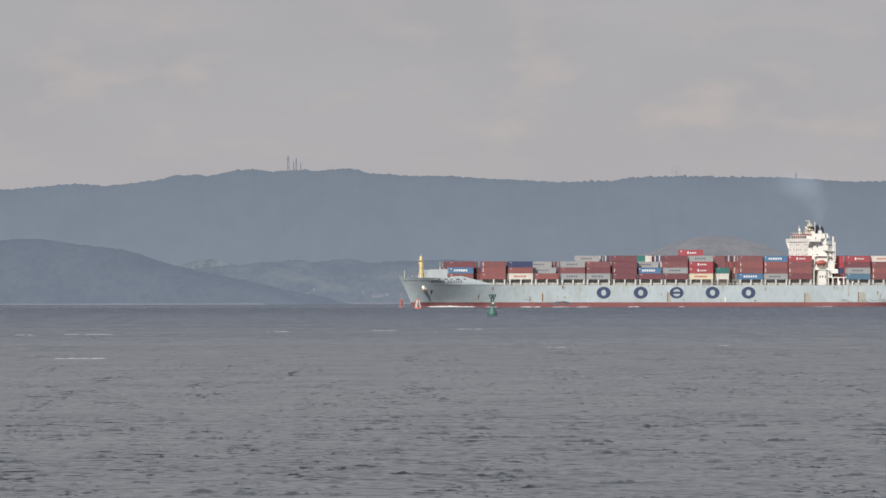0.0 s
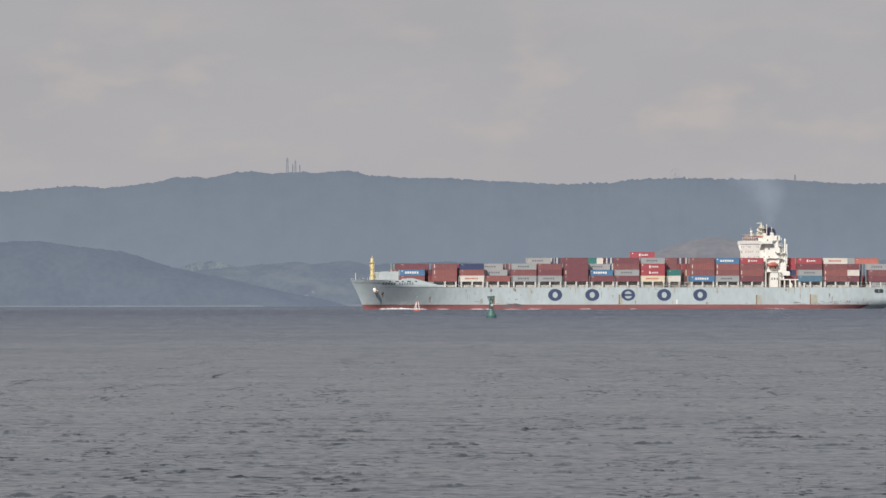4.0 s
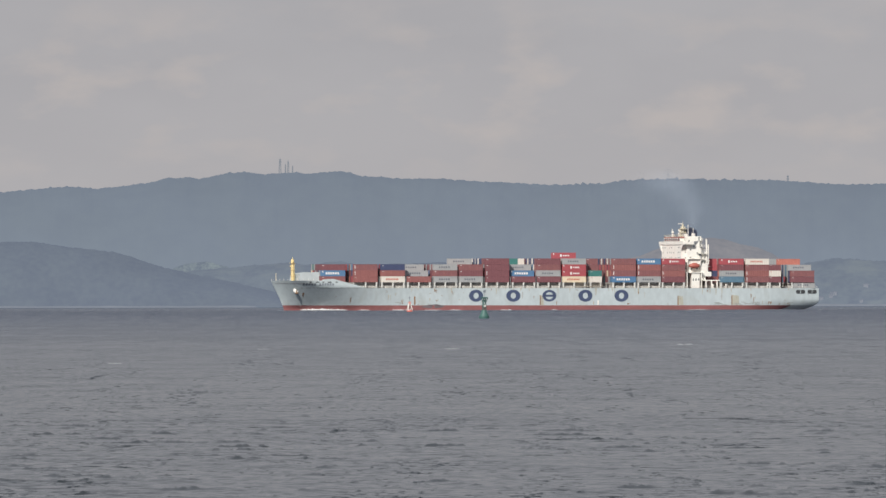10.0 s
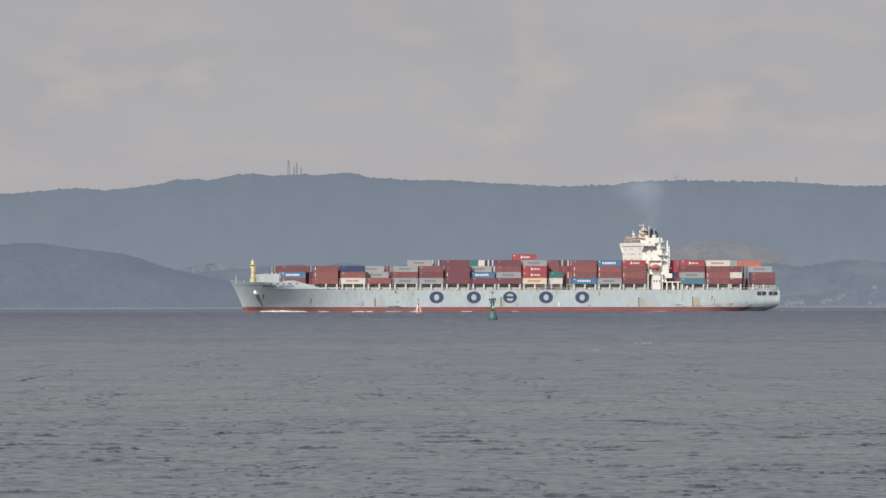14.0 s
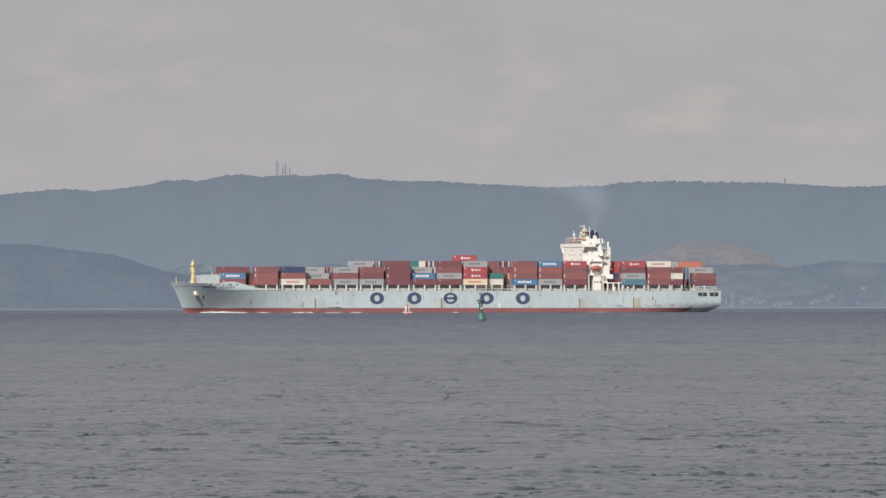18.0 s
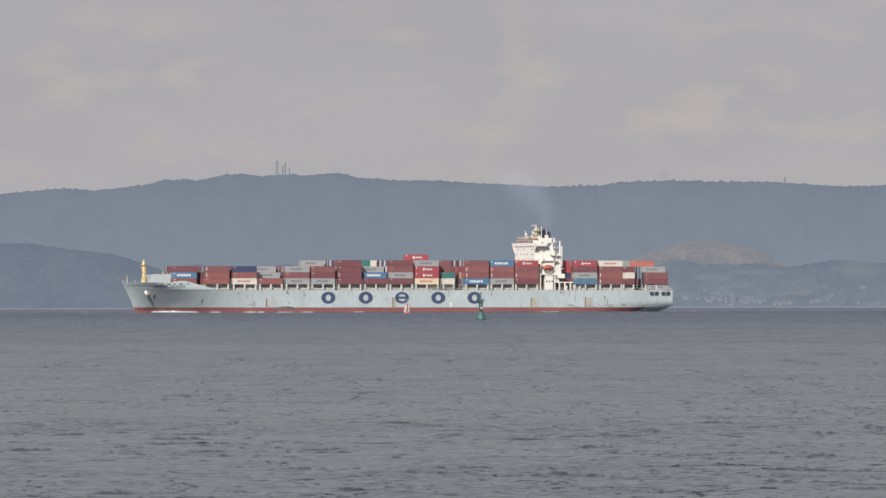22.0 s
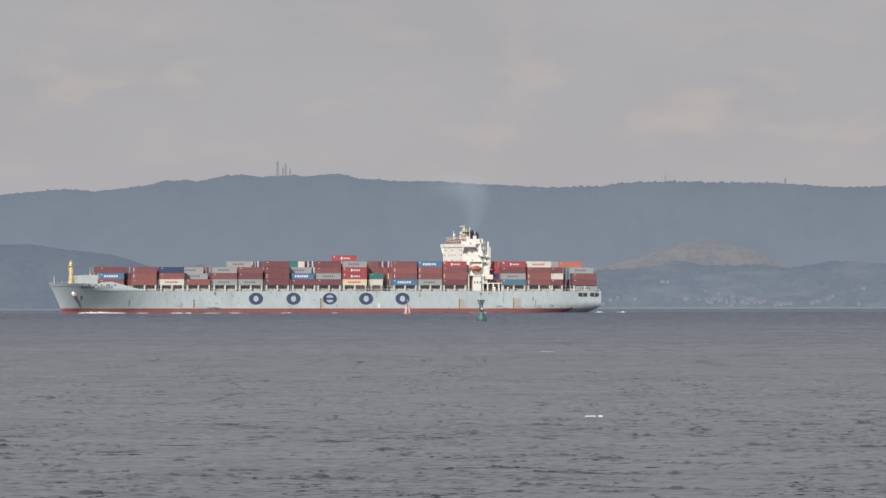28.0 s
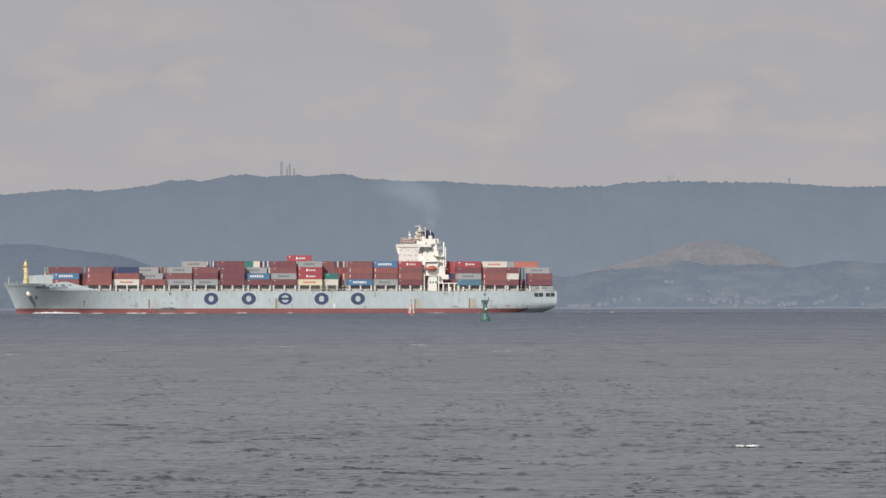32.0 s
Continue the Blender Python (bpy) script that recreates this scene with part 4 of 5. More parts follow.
# the shaded gallery beside the house, with its posts
for side in (1, -1):
    for x in (HF - 0.2, HF - 2.2, HA + 0.6):
        bm = bmesh.new()
        box(bm, x - 0.22, x + 0.22, side * 18.3, side * 18.75, MAIN - 0.05, 17.86, 0.04)
        part("gallery_post", bm, WHITE, ship)
    # flat grey panels, the shade inside the doorways put into their colour
    bm = bmesh.new()
    box(bm, HA + 0.5, HA + 1.5, side * 17.5, side * 17.64, 25.6, 27.1, 0.05)
    part("doorway", bm, COAMING, ship, "shaded doorway in the white trunk")
    bm = bmesh.new()
    box(bm, HA + 0.3, HA + 1.3, side * 17.5, side * 17.63, 31.2, 32.9, 0.05)
    part("doorway", bm, COAMING, ship, "shaded doorway in the white trunk")
# lowered gangway along the deck edge
bm = bmesh.new()
box(bm, -37.0, -23.5, BEAM - 0.7, BEAM + 0.1, 11.2, 11.55, 0.04)
for x in np.arange(-36.6, -23.5, 1.6):
    box(bm, x - 0.06, x + 0.06, BEAM - 0.05, BEAM + 0.05, 11.5, 12.5)
box(bm, -37.0, -23.5, BEAM - 0.05, BEAM + 0.05, 12.4, 12.55)
part("gangway", bm, GANGWAY, ship, "tan aluminium gangway stowed at the deck edge")

# funnel and casing
bm = bmesh.new()
box(bm, -91.2, HA + 0.1, -9, 9, MAIN - 0.1, 30.5, 0.15)
box(bm, -91.0, HA + 1.4, -5.5, 5.5, 30.5, 35.6, 0.3)
part("engine_casing", bm, WHITE, ship)
bm = bmesh.new()
prism(bm, [(-84.7, 35.4), (-89.7, 35.4), (-90.0, 37.8), (-89.0, 39.2), (-86.2, 39.6), (-84.9, 38.6)], -3.2, 3.2)
bmesh.ops.bevel(bm, geom=list(bm.edges), offset=0.35, segments=2, affect="EDGES")
funnel = part("funnel", bm, NAVY, ship, "dark navy funnel top")
for y in (-2, -0.6, 0.8, 2.2):
    bm = bmesh.new()
    rod(bm, (-87.2, y * 0.8, 38.9), (-87.5, y * 0.8, 39.9), 0.3, 8)
    part("exhaust_pipe", bm, DARK, funnel)

# port and starboard side towers, lifeboats, davits
for side in (1, -1):
    bm = bmesh.new()
    box(bm, HA + 0.2, HF - 2.2, side * 14.0, side * 17.6, 22.0, 35.6, 0.15)
    tower = part("side_tower", bm, WHITE, ship, "white side trunk of the deckhouse")
    for x, z in ((HF - 3.4, 33.4), (HF - 6.8, 32.2), (HF - 4.2, 29.2), (HF - 7.6, 27.4), (HF - 4.2, 25.4)):
        part("window", win_mesh, None, tower, at=Matrix.Translation((x, side * 17.62, z)) @ Matrix.Rotation(side * math.pi / 2, 4, "Z"))
    # grey wedge laid on the trunk as the wing bracket's painted shadow
    bm = bmesh.new()
    prism(bm, [(HF - 5.6, 30.0), (HF - 8.6, 33.4), (HF - 5.0, 33.0)], side * 17.55, side * 17.66)
    part("bracket_shadow", bm, STEEL, tower)
    bm = bmesh.new()
    box(bm, -86.5, -82.4, side * 14.5, side * 18.4, MAIN, 18.2, 0.12)
    part("boat_deck_trunk", bm, WHITE, ship)
    bm = bmesh.new()
    for z in (18.2, 20.9, 23.7, 26.4, 29.1):
        box(bm, -93.4 + (z - 18) * 0.1, HA + 0.05, side * 10, side * 17.2, z, z + 0.2)
    for x, top, r in ((-91.2, 34.2, 0.42), (-92.1, 31.6, 0.3), (-89.8, 30, 0.3)):
        rod(bm, (x, side * 16.9, 22), (x, side * 16.9, top), r, 6)
    box(bm, -93.6, HA, side * 13.5, side * 17.3, 16.2, 18.2, 0.1)
    box(bm, -91.9, HA, side * 13.5, side * 17.1, 18.4, 22.4, 0.1)
    box(bm, -91.0, HA, side * 13.5, side * 16.4, 14, 27.5, 0.1)
    rod(bm, (-91.6, side * 16.9, 18.4), (-88.8, side * 16.9, 23.7), 0.2, 5)
    rod(bm, (-91.4, side * 16.9, 29.2), (-88.8, side * 16.9, 23.9), 0.2, 5)
    bmesh.ops.translate(bm, vec=(0.9, 0, 0), verts=bm.verts)
    part("stair_tower", bm, WHITE, ship, "open white stair platforms")
    bm = bmesh.new()
    box(bm, -98.2, -88.0, side * 16, side * 18.6, 14.0, 14.5, 0.05)
    for x in (-98.0, -95.2, -92.4, -89.6):
        box(bm, x - 0.3, x + 0.3, side * 18.0, side * 18.6, MAIN, 14.0, 0.05)
    part("mooring_gallery", bm, WHITE, ship)
    bm = bmesh.new()
    bmesh.ops.create_uvsphere(bm, u_segments=16, v_segments=10, radius=1, matrix=Matrix.Translation((-83.7, side * 18.4, 21.3)) @ Matrix.Diagonal((2.9, 1.3, 1.25, 1)))
    box(bm, -85.1, -82.6, side * 17.7, side * 19.1, 22.0, 22.7, 0.3)
    part("lifeboat", bm, ORANGE, ship, "orange enclosed lifeboat in its davits", smooth=True)
    for x in (-80.6, -87.0):
        bm = bmesh.new()
        rod(bm, (x, side * 16.6, 18.2), (x, side * 18.3, 24.6), 0.24, 6)
        rod(bm, (x, side * 16.4, 24.6), (x, side * 19.2, 24.6), 0.2, 6)
        part("davit", bm, WHITE, ship)

# narrow side decks with rails along the trunk, and the boat deck's front
for z, x0, x1 in ((24.6, HA - 1.2, HF - 3.0), (27.2, HA - 2.2, HA + 2.6), (30.6, HA - 0.9, HA + 1.4), (33.4, HA - 0.3, HA + 1.6)):
    bm = bmesh.new()
    box(bm, x0, x1, 17.55, 18.7, z, z + 0.16, 0.03)
    side_deck = part("side_deck", bm, WHITE, ship)
    bm = bmesh.new()
    for x in np.arange(x0 + 0.1, x1, 1.1):
        rod(bm, (x, 18.6, z + 0.1), (x, 18.6, z + 1.15), 0.05, 4)
    for h in (0.6, 1.12):
        rod(bm, (x0, 18.6, z + h), (x1, 18.6, z + h), 0.05, 4)
    part("side_deck_rail", bm, WHITE, side_deck)
    bm = bmesh.new()
    box(bm, x0 + 1.4, x0 + 2.2, 17.5, 17.66, z + 0.16, z + 2.0, 0.04)
    part("deck_door", bm, STEEL, side_deck, "grey steel door")
for x in (-85.9, -84.5, -83.2):
    bm = bmesh.new()
    box(bm, x - 0.3, x + 0.3, 18.35, 18.46, 14.2, 15.2, 0.05)
    part("scuttle", bm, GLASS, ship)
# vents and mooring winches along the deck, abaft the house
for x in (-93.0, -97.0, -99.6):
    bm = bmesh.new()
    rod(bm, (x, 18.9, MAIN), (x, 18.9, MAIN + 1.5), 0.35, 8)
    rod(bm, (x, 18.9, MAIN + 1.5), (x, 18.9, MAIN + 1.9), 0.6, 8, 0.4)
    part("deck_vent", bm, WHITE, ship)

# foremast, jackstaff, breakwater, forecastle gear
bm = bmesh.new()
rod(bm, (112.4, 0, FORE - 1.1), (112.4, 0, 24.4), 0.85, 10, 0.72)
rod(bm, (112.4, 0, 24.4), (112.4, 0, 25.4), 0.14, 5)
rod(bm, (112.4, -2.0, 23.3), (112.4, 2.0, 23.3), 0.22, 6)
box(bm, 111.3, 113.7, -1.2, 1.2, 22.4, 22.6)
for z in (16.4, 19.2):
    box(bm, 111.4, 113.4, -1.0, 1.0, z, z + 0.18)
for y in (-0.6, 0.6):
    rod(bm, (111.5, y, FORE - 1), (111.6, y, 22.4), 0.09, 4)
box(bm, 113.1, 113.6, -0.4, 0.4, 20.6, 21.4, 0.1)
part("foremast", bm, YELLOW, ship, "yellow tubular foremast")
bm = bmesh.new()
rod(bm, (120.6, 0, FORE - 1), (120.6, 0, 17.6), 0.22, 6, 0.14)
part("jackstaff", bm, BUFF, ship)
bm = bmesh.new()
for side in (1, -1):
    prism(bm, [(112.0, FORE - 1.1), (100.8, FORE - 1.1), (100.8, 18.1), (103.5, 18.2), (110.8, 17.6)], side * 8.4, side * 8.9)
box(bm, 110.2, 110.8, -8.39, 8.39, FORE - 1.1, 17.4, 0.1)
part("breakwater", bm, HULL, ship, "pale breakwater plating on the forecastle")
for side in (1, -1):
    bm = bmesh.new()
    outline = [(80, MAIN), (86, MAIN), (94, MAIN), (102.5, MAIN), (102.5, 14.6), (97.2, 14.9), (92.5, 13.7), (86, 12.0)]
    prism(bm, outline, -0.25, 0.0)
    for v in bm.verts:
        v.co.y = side * (half_breadth(v.co.x, MAIN) - 0.25 + v.co.y)
    part("side_screen", bm, HULL, ship, "sloping side screen abaft the forecastle")
bm = bmesh.new()
for x in np.arange(100, 122, 2.4):
    for side in (1, -1):
        y = side * max(half_breadth(x, 14) - 0.15, 0.1)
        rod(bm, (x, y, FORE), (x, y, FORE + 1.0), 0.05, 4)
part("forecastle_rail", bm, WHITE, ship)
for side in (1, -1):
    bm = bmesh.new()
    y = half_breadth(113.6, 9.3)
    bmesh.ops.create_uvsphere(bm, u_segments=10, v_segments=8, radius=1, matrix=Matrix.Translation((113.6, side * (y - 0.1), 9.3)) @ Matrix.Diagonal((1.5, 0.6, 1.3, 1)))
    anchor = part("anchor_bolster", bm, WHITE, ship, "white anchor bolster", smooth=True)
    bm = bmesh.new()
    box(bm, 112.8, 114.3, side * (y + 0.1), side * (y + 0.75), 7.8, 8.3, 0.1)
    rod(bm, (113.6, side * (y + 0.45), 8.0), (113.6, side * (y + 0.45), 9.8), 0.2, 6)
    part("anchor", bm, RUST, anchor)

def lay_on(bm):
    """Moves flat marks out onto the hull's plating."""
    for v in bm.verts:
        v.co.y += half_breadth(v.co.x, v.co.z)


# unreadable name on the bow: plain bars; ports at the stern; draught marks
for i in range(12):
    if i == 5:
        continue
    a = 111.4 - i * 1.26
    bm = bmesh.new()
    prism(bm, [(a - 0.42, 11.75), (a + 0.42, 11.75), (a + 0.42, 12.3), (a + 0.42, 12.85), (a - 0.42, 12.85), (a - 0.42, 12.3)], -0.2, 0.06)
    lay_on(bm)
    part("bow_marking", bm, NAME_GREY, ship, "grey-blue marking bar")
for a in (-137.3, -143.3):
    bm = bmesh.new()
    y0, y1 = half_breadth(a + 2.1, 8.5), half_breadth(a - 2.1, 8.5)
    prism(bm, [(a - 2.3, 7.9), (a + 2.3, 7.9), (a + 2.3, 9.7), (a - 2.3, 9.7)], -0.6, 0.12)
    bmesh.ops.bevel(bm, geom=[e for e in bm.edges if abs(e.verts[0].co.y - e.verts[1].co.y) > 0.5], offset=0.3, segments=2, affect="EDGES")
    for v in bm.verts:
        v.co.y += y0 + (y1 - y0) * (a + 2.1 - v.co.x) / 4.2
    port_hole = part("mooring_port", bm, DARK, ship, "dark mooring opening")
    bm = bmesh.new()
    box(bm, a - 0.12, a + 0.12, (y0 + y1) / 2 - 0.1, (y0 + y1) / 2 + 0.2, 7.95, 9.65, 0.03)
    part("port_stay", bm, HULL, port_hole)
bm = bmesh.new()
box(bm, -35.0, -34.3, BEAM - 0.2, BEAM + 0.12, 2.4, 4.6, 0.05)
part("pilot_ladder", bm, WHITE, ship)

# the knuckle line below the forecastle and its fairleads
for a0 in range(76, 112, 6):
    bm = bmesh.new()
    prism(bm, [(a0, 10.5), (a0 + 3, 10.5), (a0 + 6, 10.5), (a0 + 6, 10.66), (a0 + 3, 10.66), (a0, 10.66)], -0.2, 0.06)
    lay_on(bm)
    part("rubbing_strake", bm, SCUFF, ship, "dark rubbing strake")
for a, w in ((108.6, 0.5), (105.2, 0.8), (102.4, 0.5), (99.2, 0.9), (95.8, 0.5)):
    bm = bmesh.new()
    prism(bm, [(a - w, 13.1), (a + w, 13.1), (a + w, 13.6), (a - w, 13.6)], -0.2, 0.05)
    lay_on(bm)
    part("fairlead", bm, DARK, ship, "dark mooring fairlead")
# rust runs and worn plates on the port side
rng = random.Random(11)
for a, z1, z0, w in ((47, 10.3, 8.2, 0.7), (49.5, 8.4, 7.4, 0.4), (43.5, 7.5, 6.2, 0.35), (38, 9.0, 7.2, 0.4), (33, 8.5, 7.8, 0.3), (46, 5.2, 4.0, 0.5),
                     (-50, 3.4, 2.3, 0.6), (-121.6, 4.2, 2.3, 0.8), (88, 6.2, 2.6, 0.4), (35, 5.2, 4.2, 0.3), (-55, 9.2, 6.0, 0.3), (-112, 8.2, 4.0, 0.4), (110.5, 8.4, 5.2, 0.5), (95, 7.0, 5.8, 0.4), (-70, 3.2, 2.3, 0.5),
                     (63, 5.0, 2.6, 0.5), (71, 9.8, 8.0, 0.4), (-24, 10.2, 8.8, 0.9), (-128, 3.6, 2.4, 1.4), (-132, 3.2, 2.4, 1.6), (19, 10.3, 9.2, 0.5), (2, 3.1, 2.3, 0.7), (-90, 10.2, 8.0, 0.4)):
    bm = bmesh.new()
    for k in range(4):
        x = a + rng.uniform(-1, 1) * w
        t = rng.uniform(0.08, 0.35) * w
        top, low = z1 - rng.uniform(0, 0.8), z0 + rng.uniform(0, 1) * (z1 - z0) * 0.6
        if low < top - 0.2:
            prism(bm, [(x - t, top), (x + t, top), (x + t * 0.3, low), (x - t * 0.3, low)], -0.2, 0.03)
    if len(bm.verts):
        lay_on(bm)
        part("rust_run", bm, RUST, ship, "brown rust run")
# thin pale runs below the scuppers of the deck edge
for k in range(58):
    a = rng.uniform(-140, 70)
    top = 10.35 if k % 3 else rng.uniform(4, 9)
    low = max(top - rng.uniform(0.5, 3.2), 2.4)
    t = rng.uniform(0.06, 0.2)
    bm = bmesh.new()
    prism(bm, [(a - t, top), (a + t, top), (a + t * 0.4, low), (a - t * 0.4, low)], -0.2, 0.025)
    lay_on(bm)
    part("rust_run", bm, PALE_RUST if k % 9 else RUST, ship, "thin tan rust run")
# dark scuffs low on the quarter
for k in range(34):
    a = rng.uniform(-142, -96) if k < 28 else rng.uniform(48, 66)
    w, z = rng.uniform(0.8, 4.0), rng.uniform(2.35, 3.6)
    bm = bmesh.new()
    y0, y1 = half_breadth(a, z), half_breadth(a + w, z)
    prism(bm, [(a, z), (a + w, z + rng.uniform(-0.1, 0.2)), (a + w * 0.8, z + rng.uniform(0.15, 0.4)), (a + w * 0.1, z + rng.uniform(0.1, 0.35))], -0.2, 0.03)
    for v in bm.verts:
        v.co.y += y0 + (y1 - y0) * (v.co.x - a) / w
    part("scuff", bm, SCUFF, ship, "dark grey scuff")
# a dull patch over the boot topping, forward of amidships
bm = bmesh.new()
prism(bm, [(42, 1.9), (44, 1.0), (50, 0.8), (54.5, 1.5), (50, 2.5), (46, 2.8)], -0.2, 0.045)
lay_on(bm)
part("scuff", bm, LOW_PATCH, ship, "dull grey-brown patch over the boot topping")
# paler worn patches where tugs have pushed, dark along one edge
for a, w, top in ((-104.2, 3.6, 7.2), (-76.4, 2.6, 6.8), (-6.6, 1.6, 7.0)):
    bm = bmesh.new()
    prism(bm, [(a - w / 2, 2.4), (a + w / 2, 2.4), (a + w / 2, top), (a - w / 2 + 0.3, top - 0.3)], BEAM - 0.1, BEAM + 0.02)
    part("worn_patch", bm, WORN, ship, "tan worn patch")
    bm = bmesh.new()
    prism(bm, [(a + w / 2 - 0.1, 2.4), (a + w / 2 + 0.45, 2.4), (a + w / 2 + 0.4, top + 0.1), (a + w / 2 - 0.05, top)], BEAM - 0.1, BEAM + 0.03)
    part("rust_run", bm, RUST, ship, "brown rust run")
bm = bmesh.new()
prism(bm, [(56.6, 2.6), (57.3, 2.6), (57.4, 6.6), (56.7, 6.4)], -0.2, 0.03)
lay_on(bm)
part("rust_run", bm, RUST, ship, "brown rust run")


# ---------------------------------------------------------------- containers
def box_meshes(length, colour, marking):
    """The meshes of one steel container: corrugated body, frame, doors, markings."""
    L, W, H = length / 2, 1.22, TIER - 0.03
    bm = bmesh.new()
    n = int(length / 0.56)
    for side in (1, -1):
        lo, hi = [], []
        for i in range(n * 2):
            x = -L + 0.12 + (2 * L - 0.24) * i / (n * 2 - 1)
            y = side * (W - (0.02 if (i // 2) % 2 else 0.055))
            lo.append(bm.verts.new((x, y, 0.12)))
            hi.append(bm.verts.new((x, y, H - 0.1)))
        for i in range(n * 2 - 1):
            bm.faces.new((lo[i], lo[i + 1], hi[i + 1], hi[i]))
    box(bm, -L + 0.04, L - 0.04, -W + 0.08, W - 0.08, 0.02, H - 0.03)
    body = mesh_of("body", bm, BOX[colour])
    bm = bmesh.new()
    for sx in (1, -1):
        for sy in (1, -1):
            box(bm, sx * (L - 0.14), sx * L, sy * (W - 0.12), sy * W, 0, H)
    for sy in (1, -1):
        box(bm, -L + 0.14, L - 0.14, sy * (W - 0.09), sy * (W - 0.003), 0, 0.14)
        box(bm, -L + 0.14, L - 0.14, sy * (W - 0.09), sy * (W - 0.003), H - 0.11, H)
    frame_mesh = mesh_of("frame", bm, BOX[colour])
    bm = bmesh.new()
    box(bm, L - 0.05, L + 0.01, -W + 0.13, -0.01, 0.15, H - 0.12, 0.01)
    for y in (-0.9, -0.35):
        rod(bm, (L + 0.02, y, 0.2), (L + 0.02, y, H - 0.2), 0.025, 4)
    door = mesh_of("door", bm, BOX[colour])
    bm = bmesh.new()
    if marking == "word":
        for i in range(5 if colour == "grey" else 8):
            x = (2.6 - i * 1.15) if colour == "grey" else (3.0 - i * 0.8)
            box(bm, x, x + (0.62 if colour == "grey" else 0.5), W - 0.03, W + 0.012, H * 0.38, H * 0.64)
    elif marking == "short":
        box(bm, 1.2, 2.0, W - 0.03, W + 0.012, H * 0.3, H * 0.72)
        for i in range(4):
            box(bm, 0.1 - i * 0.85, 0.65 - i * 0.85, W - 0.03, W + 0.012, H * 0.38, H * 0.62)
        box(bm, L - 0.9, L - 0.4, W - 0.03, W + 0.012, H * 0.66, H * 0.86)
    elif marking == "bold":
        for i in range(6):
            x = 3.0 - i * 1.15
            box(bm, x, x + 0.8, W - 0.03, W + 0.014, H * 0.32, H * 0.68)
        box(bm, L - 0.9, L - 0.4, W - 0.03, W + 0.012, H * 0.66, H * 0.86)
    elif marking == "strip":
        box(bm, L - 0.75, L - 0.45, W - 0.03, W + 0.012, H * 0.25, H * 0.85)
    else:
        box(bm, L - 1.3, L - 0.5, W - 0.03, W + 0.012, H * 0.76, H * 0.82)
    mark = {"grey": MARK_DARK, "white": MARK_RED, "cream": MARK_RED}.get(colour, MARK_WHITE)
    return body, frame_mesh, door, mesh_of("marking", bm, mark)


WORDS = {"brown": "brown-red", "maroon": "dark maroon", "rust": "rust-orange", "red": "bright red", "grey": "light grey", "blue": "mid-blue", "navy": "navy blue",
         "teal": "teal green", "steelblue": "steel blue", "white": "off-white", "cream": "cream", "orange": "orange"}
KINDS = {}
CARGO = []


def container(a, y, z, length, colour, marking=""):
    key = (length, colour, marking)
    m = Matrix.Translation((a, y, z))
    if key in KINDS:
        ob = copy_thing(KINDS[key], m)
    else:
        ob = empty("shipping_container")
        body, frame_mesh, door, mark = box_meshes(*key)
        part("body", body, None, ob)
        part("frame", frame_mesh, None, ob)
        part("door", door, None, ob)
        part("door", door, None, ob, at=Matrix.Translation((0, 1.22, 0)) @ Matrix.Translation((0, -0.08, 0)))
        tagged(part("marking", mark, None, ob), kind="stuff", label={"grey": "dark lettering bars", "white": "red lettering bars", "cream": "red lettering bars"}.get(colour, "white lettering bars"))
        size = "" if length > 8 else "short "
        look_word = {"word": "with lettering bars", "short": "with a short mark", "bold": "with bold lettering bars", "strip": "with an upright white stripe"}.get(marking, "with a small code mark")
        tagged(ob, f"{WORDS[colour]} {size}steel container {look_word}, on deck", "container", "containers on the ship")
        ob.matrix_basis = m
        KINDS[key] = ob
    CARGO.append((ob, m))
    return ob


# colours from the lowest tier up, with the kind of marking
STACKS = {
    "B": "rust rust:strip brown:strip", "C": "white:word rust navy", "D": "rust", "E": "grey:word brown grey:word", "F": "grey:word maroon brown",
    "G": "maroon maroon:strip maroon maroon", "H": "maroon", "I": "maroon grey:word brown maroon", "J": "cream:word red:short red:short grey:word",
    "K": "white teal", "L": "blue:bold brown:strip rust:strip brown", "M": "grey:word brown:strip rust:strip blue:bold", "N": "maroon rust:strip brown red:short",
    "P": "steelblue grey:word maroon red:short", "Q": "brown:strip rust:strip brown white:word", "R": "maroon white maroon", "S": "maroon brown"}
PLACE = {n: (a, l) for n, a, l in BAYS}
OUTER, ROW = BEAM - 1.3, 2.5
for n, spec in STACKS.items():
    a, l = PLACE[n]
    y = min(OUTER, half_breadth(a + l / 2, MAIN) - 1.3)
    for k, item in enumerate(spec.split()):
        colour, _, marking = item.partition(":")
        container(a, y, BASE + k * TIER, l, colour, marking)
# stepped bays, and boxes inboard that stand out above their neighbours: bay, shift along it, row, tier, length, colour, marking
for n, da, row, tier, l, colour, marking in (
        ("D", 0, 2, 1, 11.8, "grey", "word"), ("D", 0, 5, 2, 11.8, "grey", "word"), ("F", 0, 8, 3, 11.8, "grey", "word"), ("H", 0, 1, 1, 11.8, "blue", "bold"),
        ("H", 0, 3, 2, 11.8, "grey", "word"), ("H", 3.1, 4, 3, 6.06, "teal", ""), ("H", -3.0, 8, 3, 6.06, "white", ""), ("J", 0, 7, 4, 11.8, "red", "short"),
        ("R", 0, 3, 3, 6.06, "grey", ""), ("S", 0, 2, 2, 11.8, "grey", "word"), ("S", 0, 9, 3, 11.8, "orange", "")):
    container(PLACE[n][0] + da, OUTER - ROW * row, BASE + tier * TIER, l, colour, marking)
for k, colour in enumerate(("maroon", "brown", "brown", "brown")):
    container(-33.0, OUTER - 5.0, BASE + k * TIER, 6.06, colour)
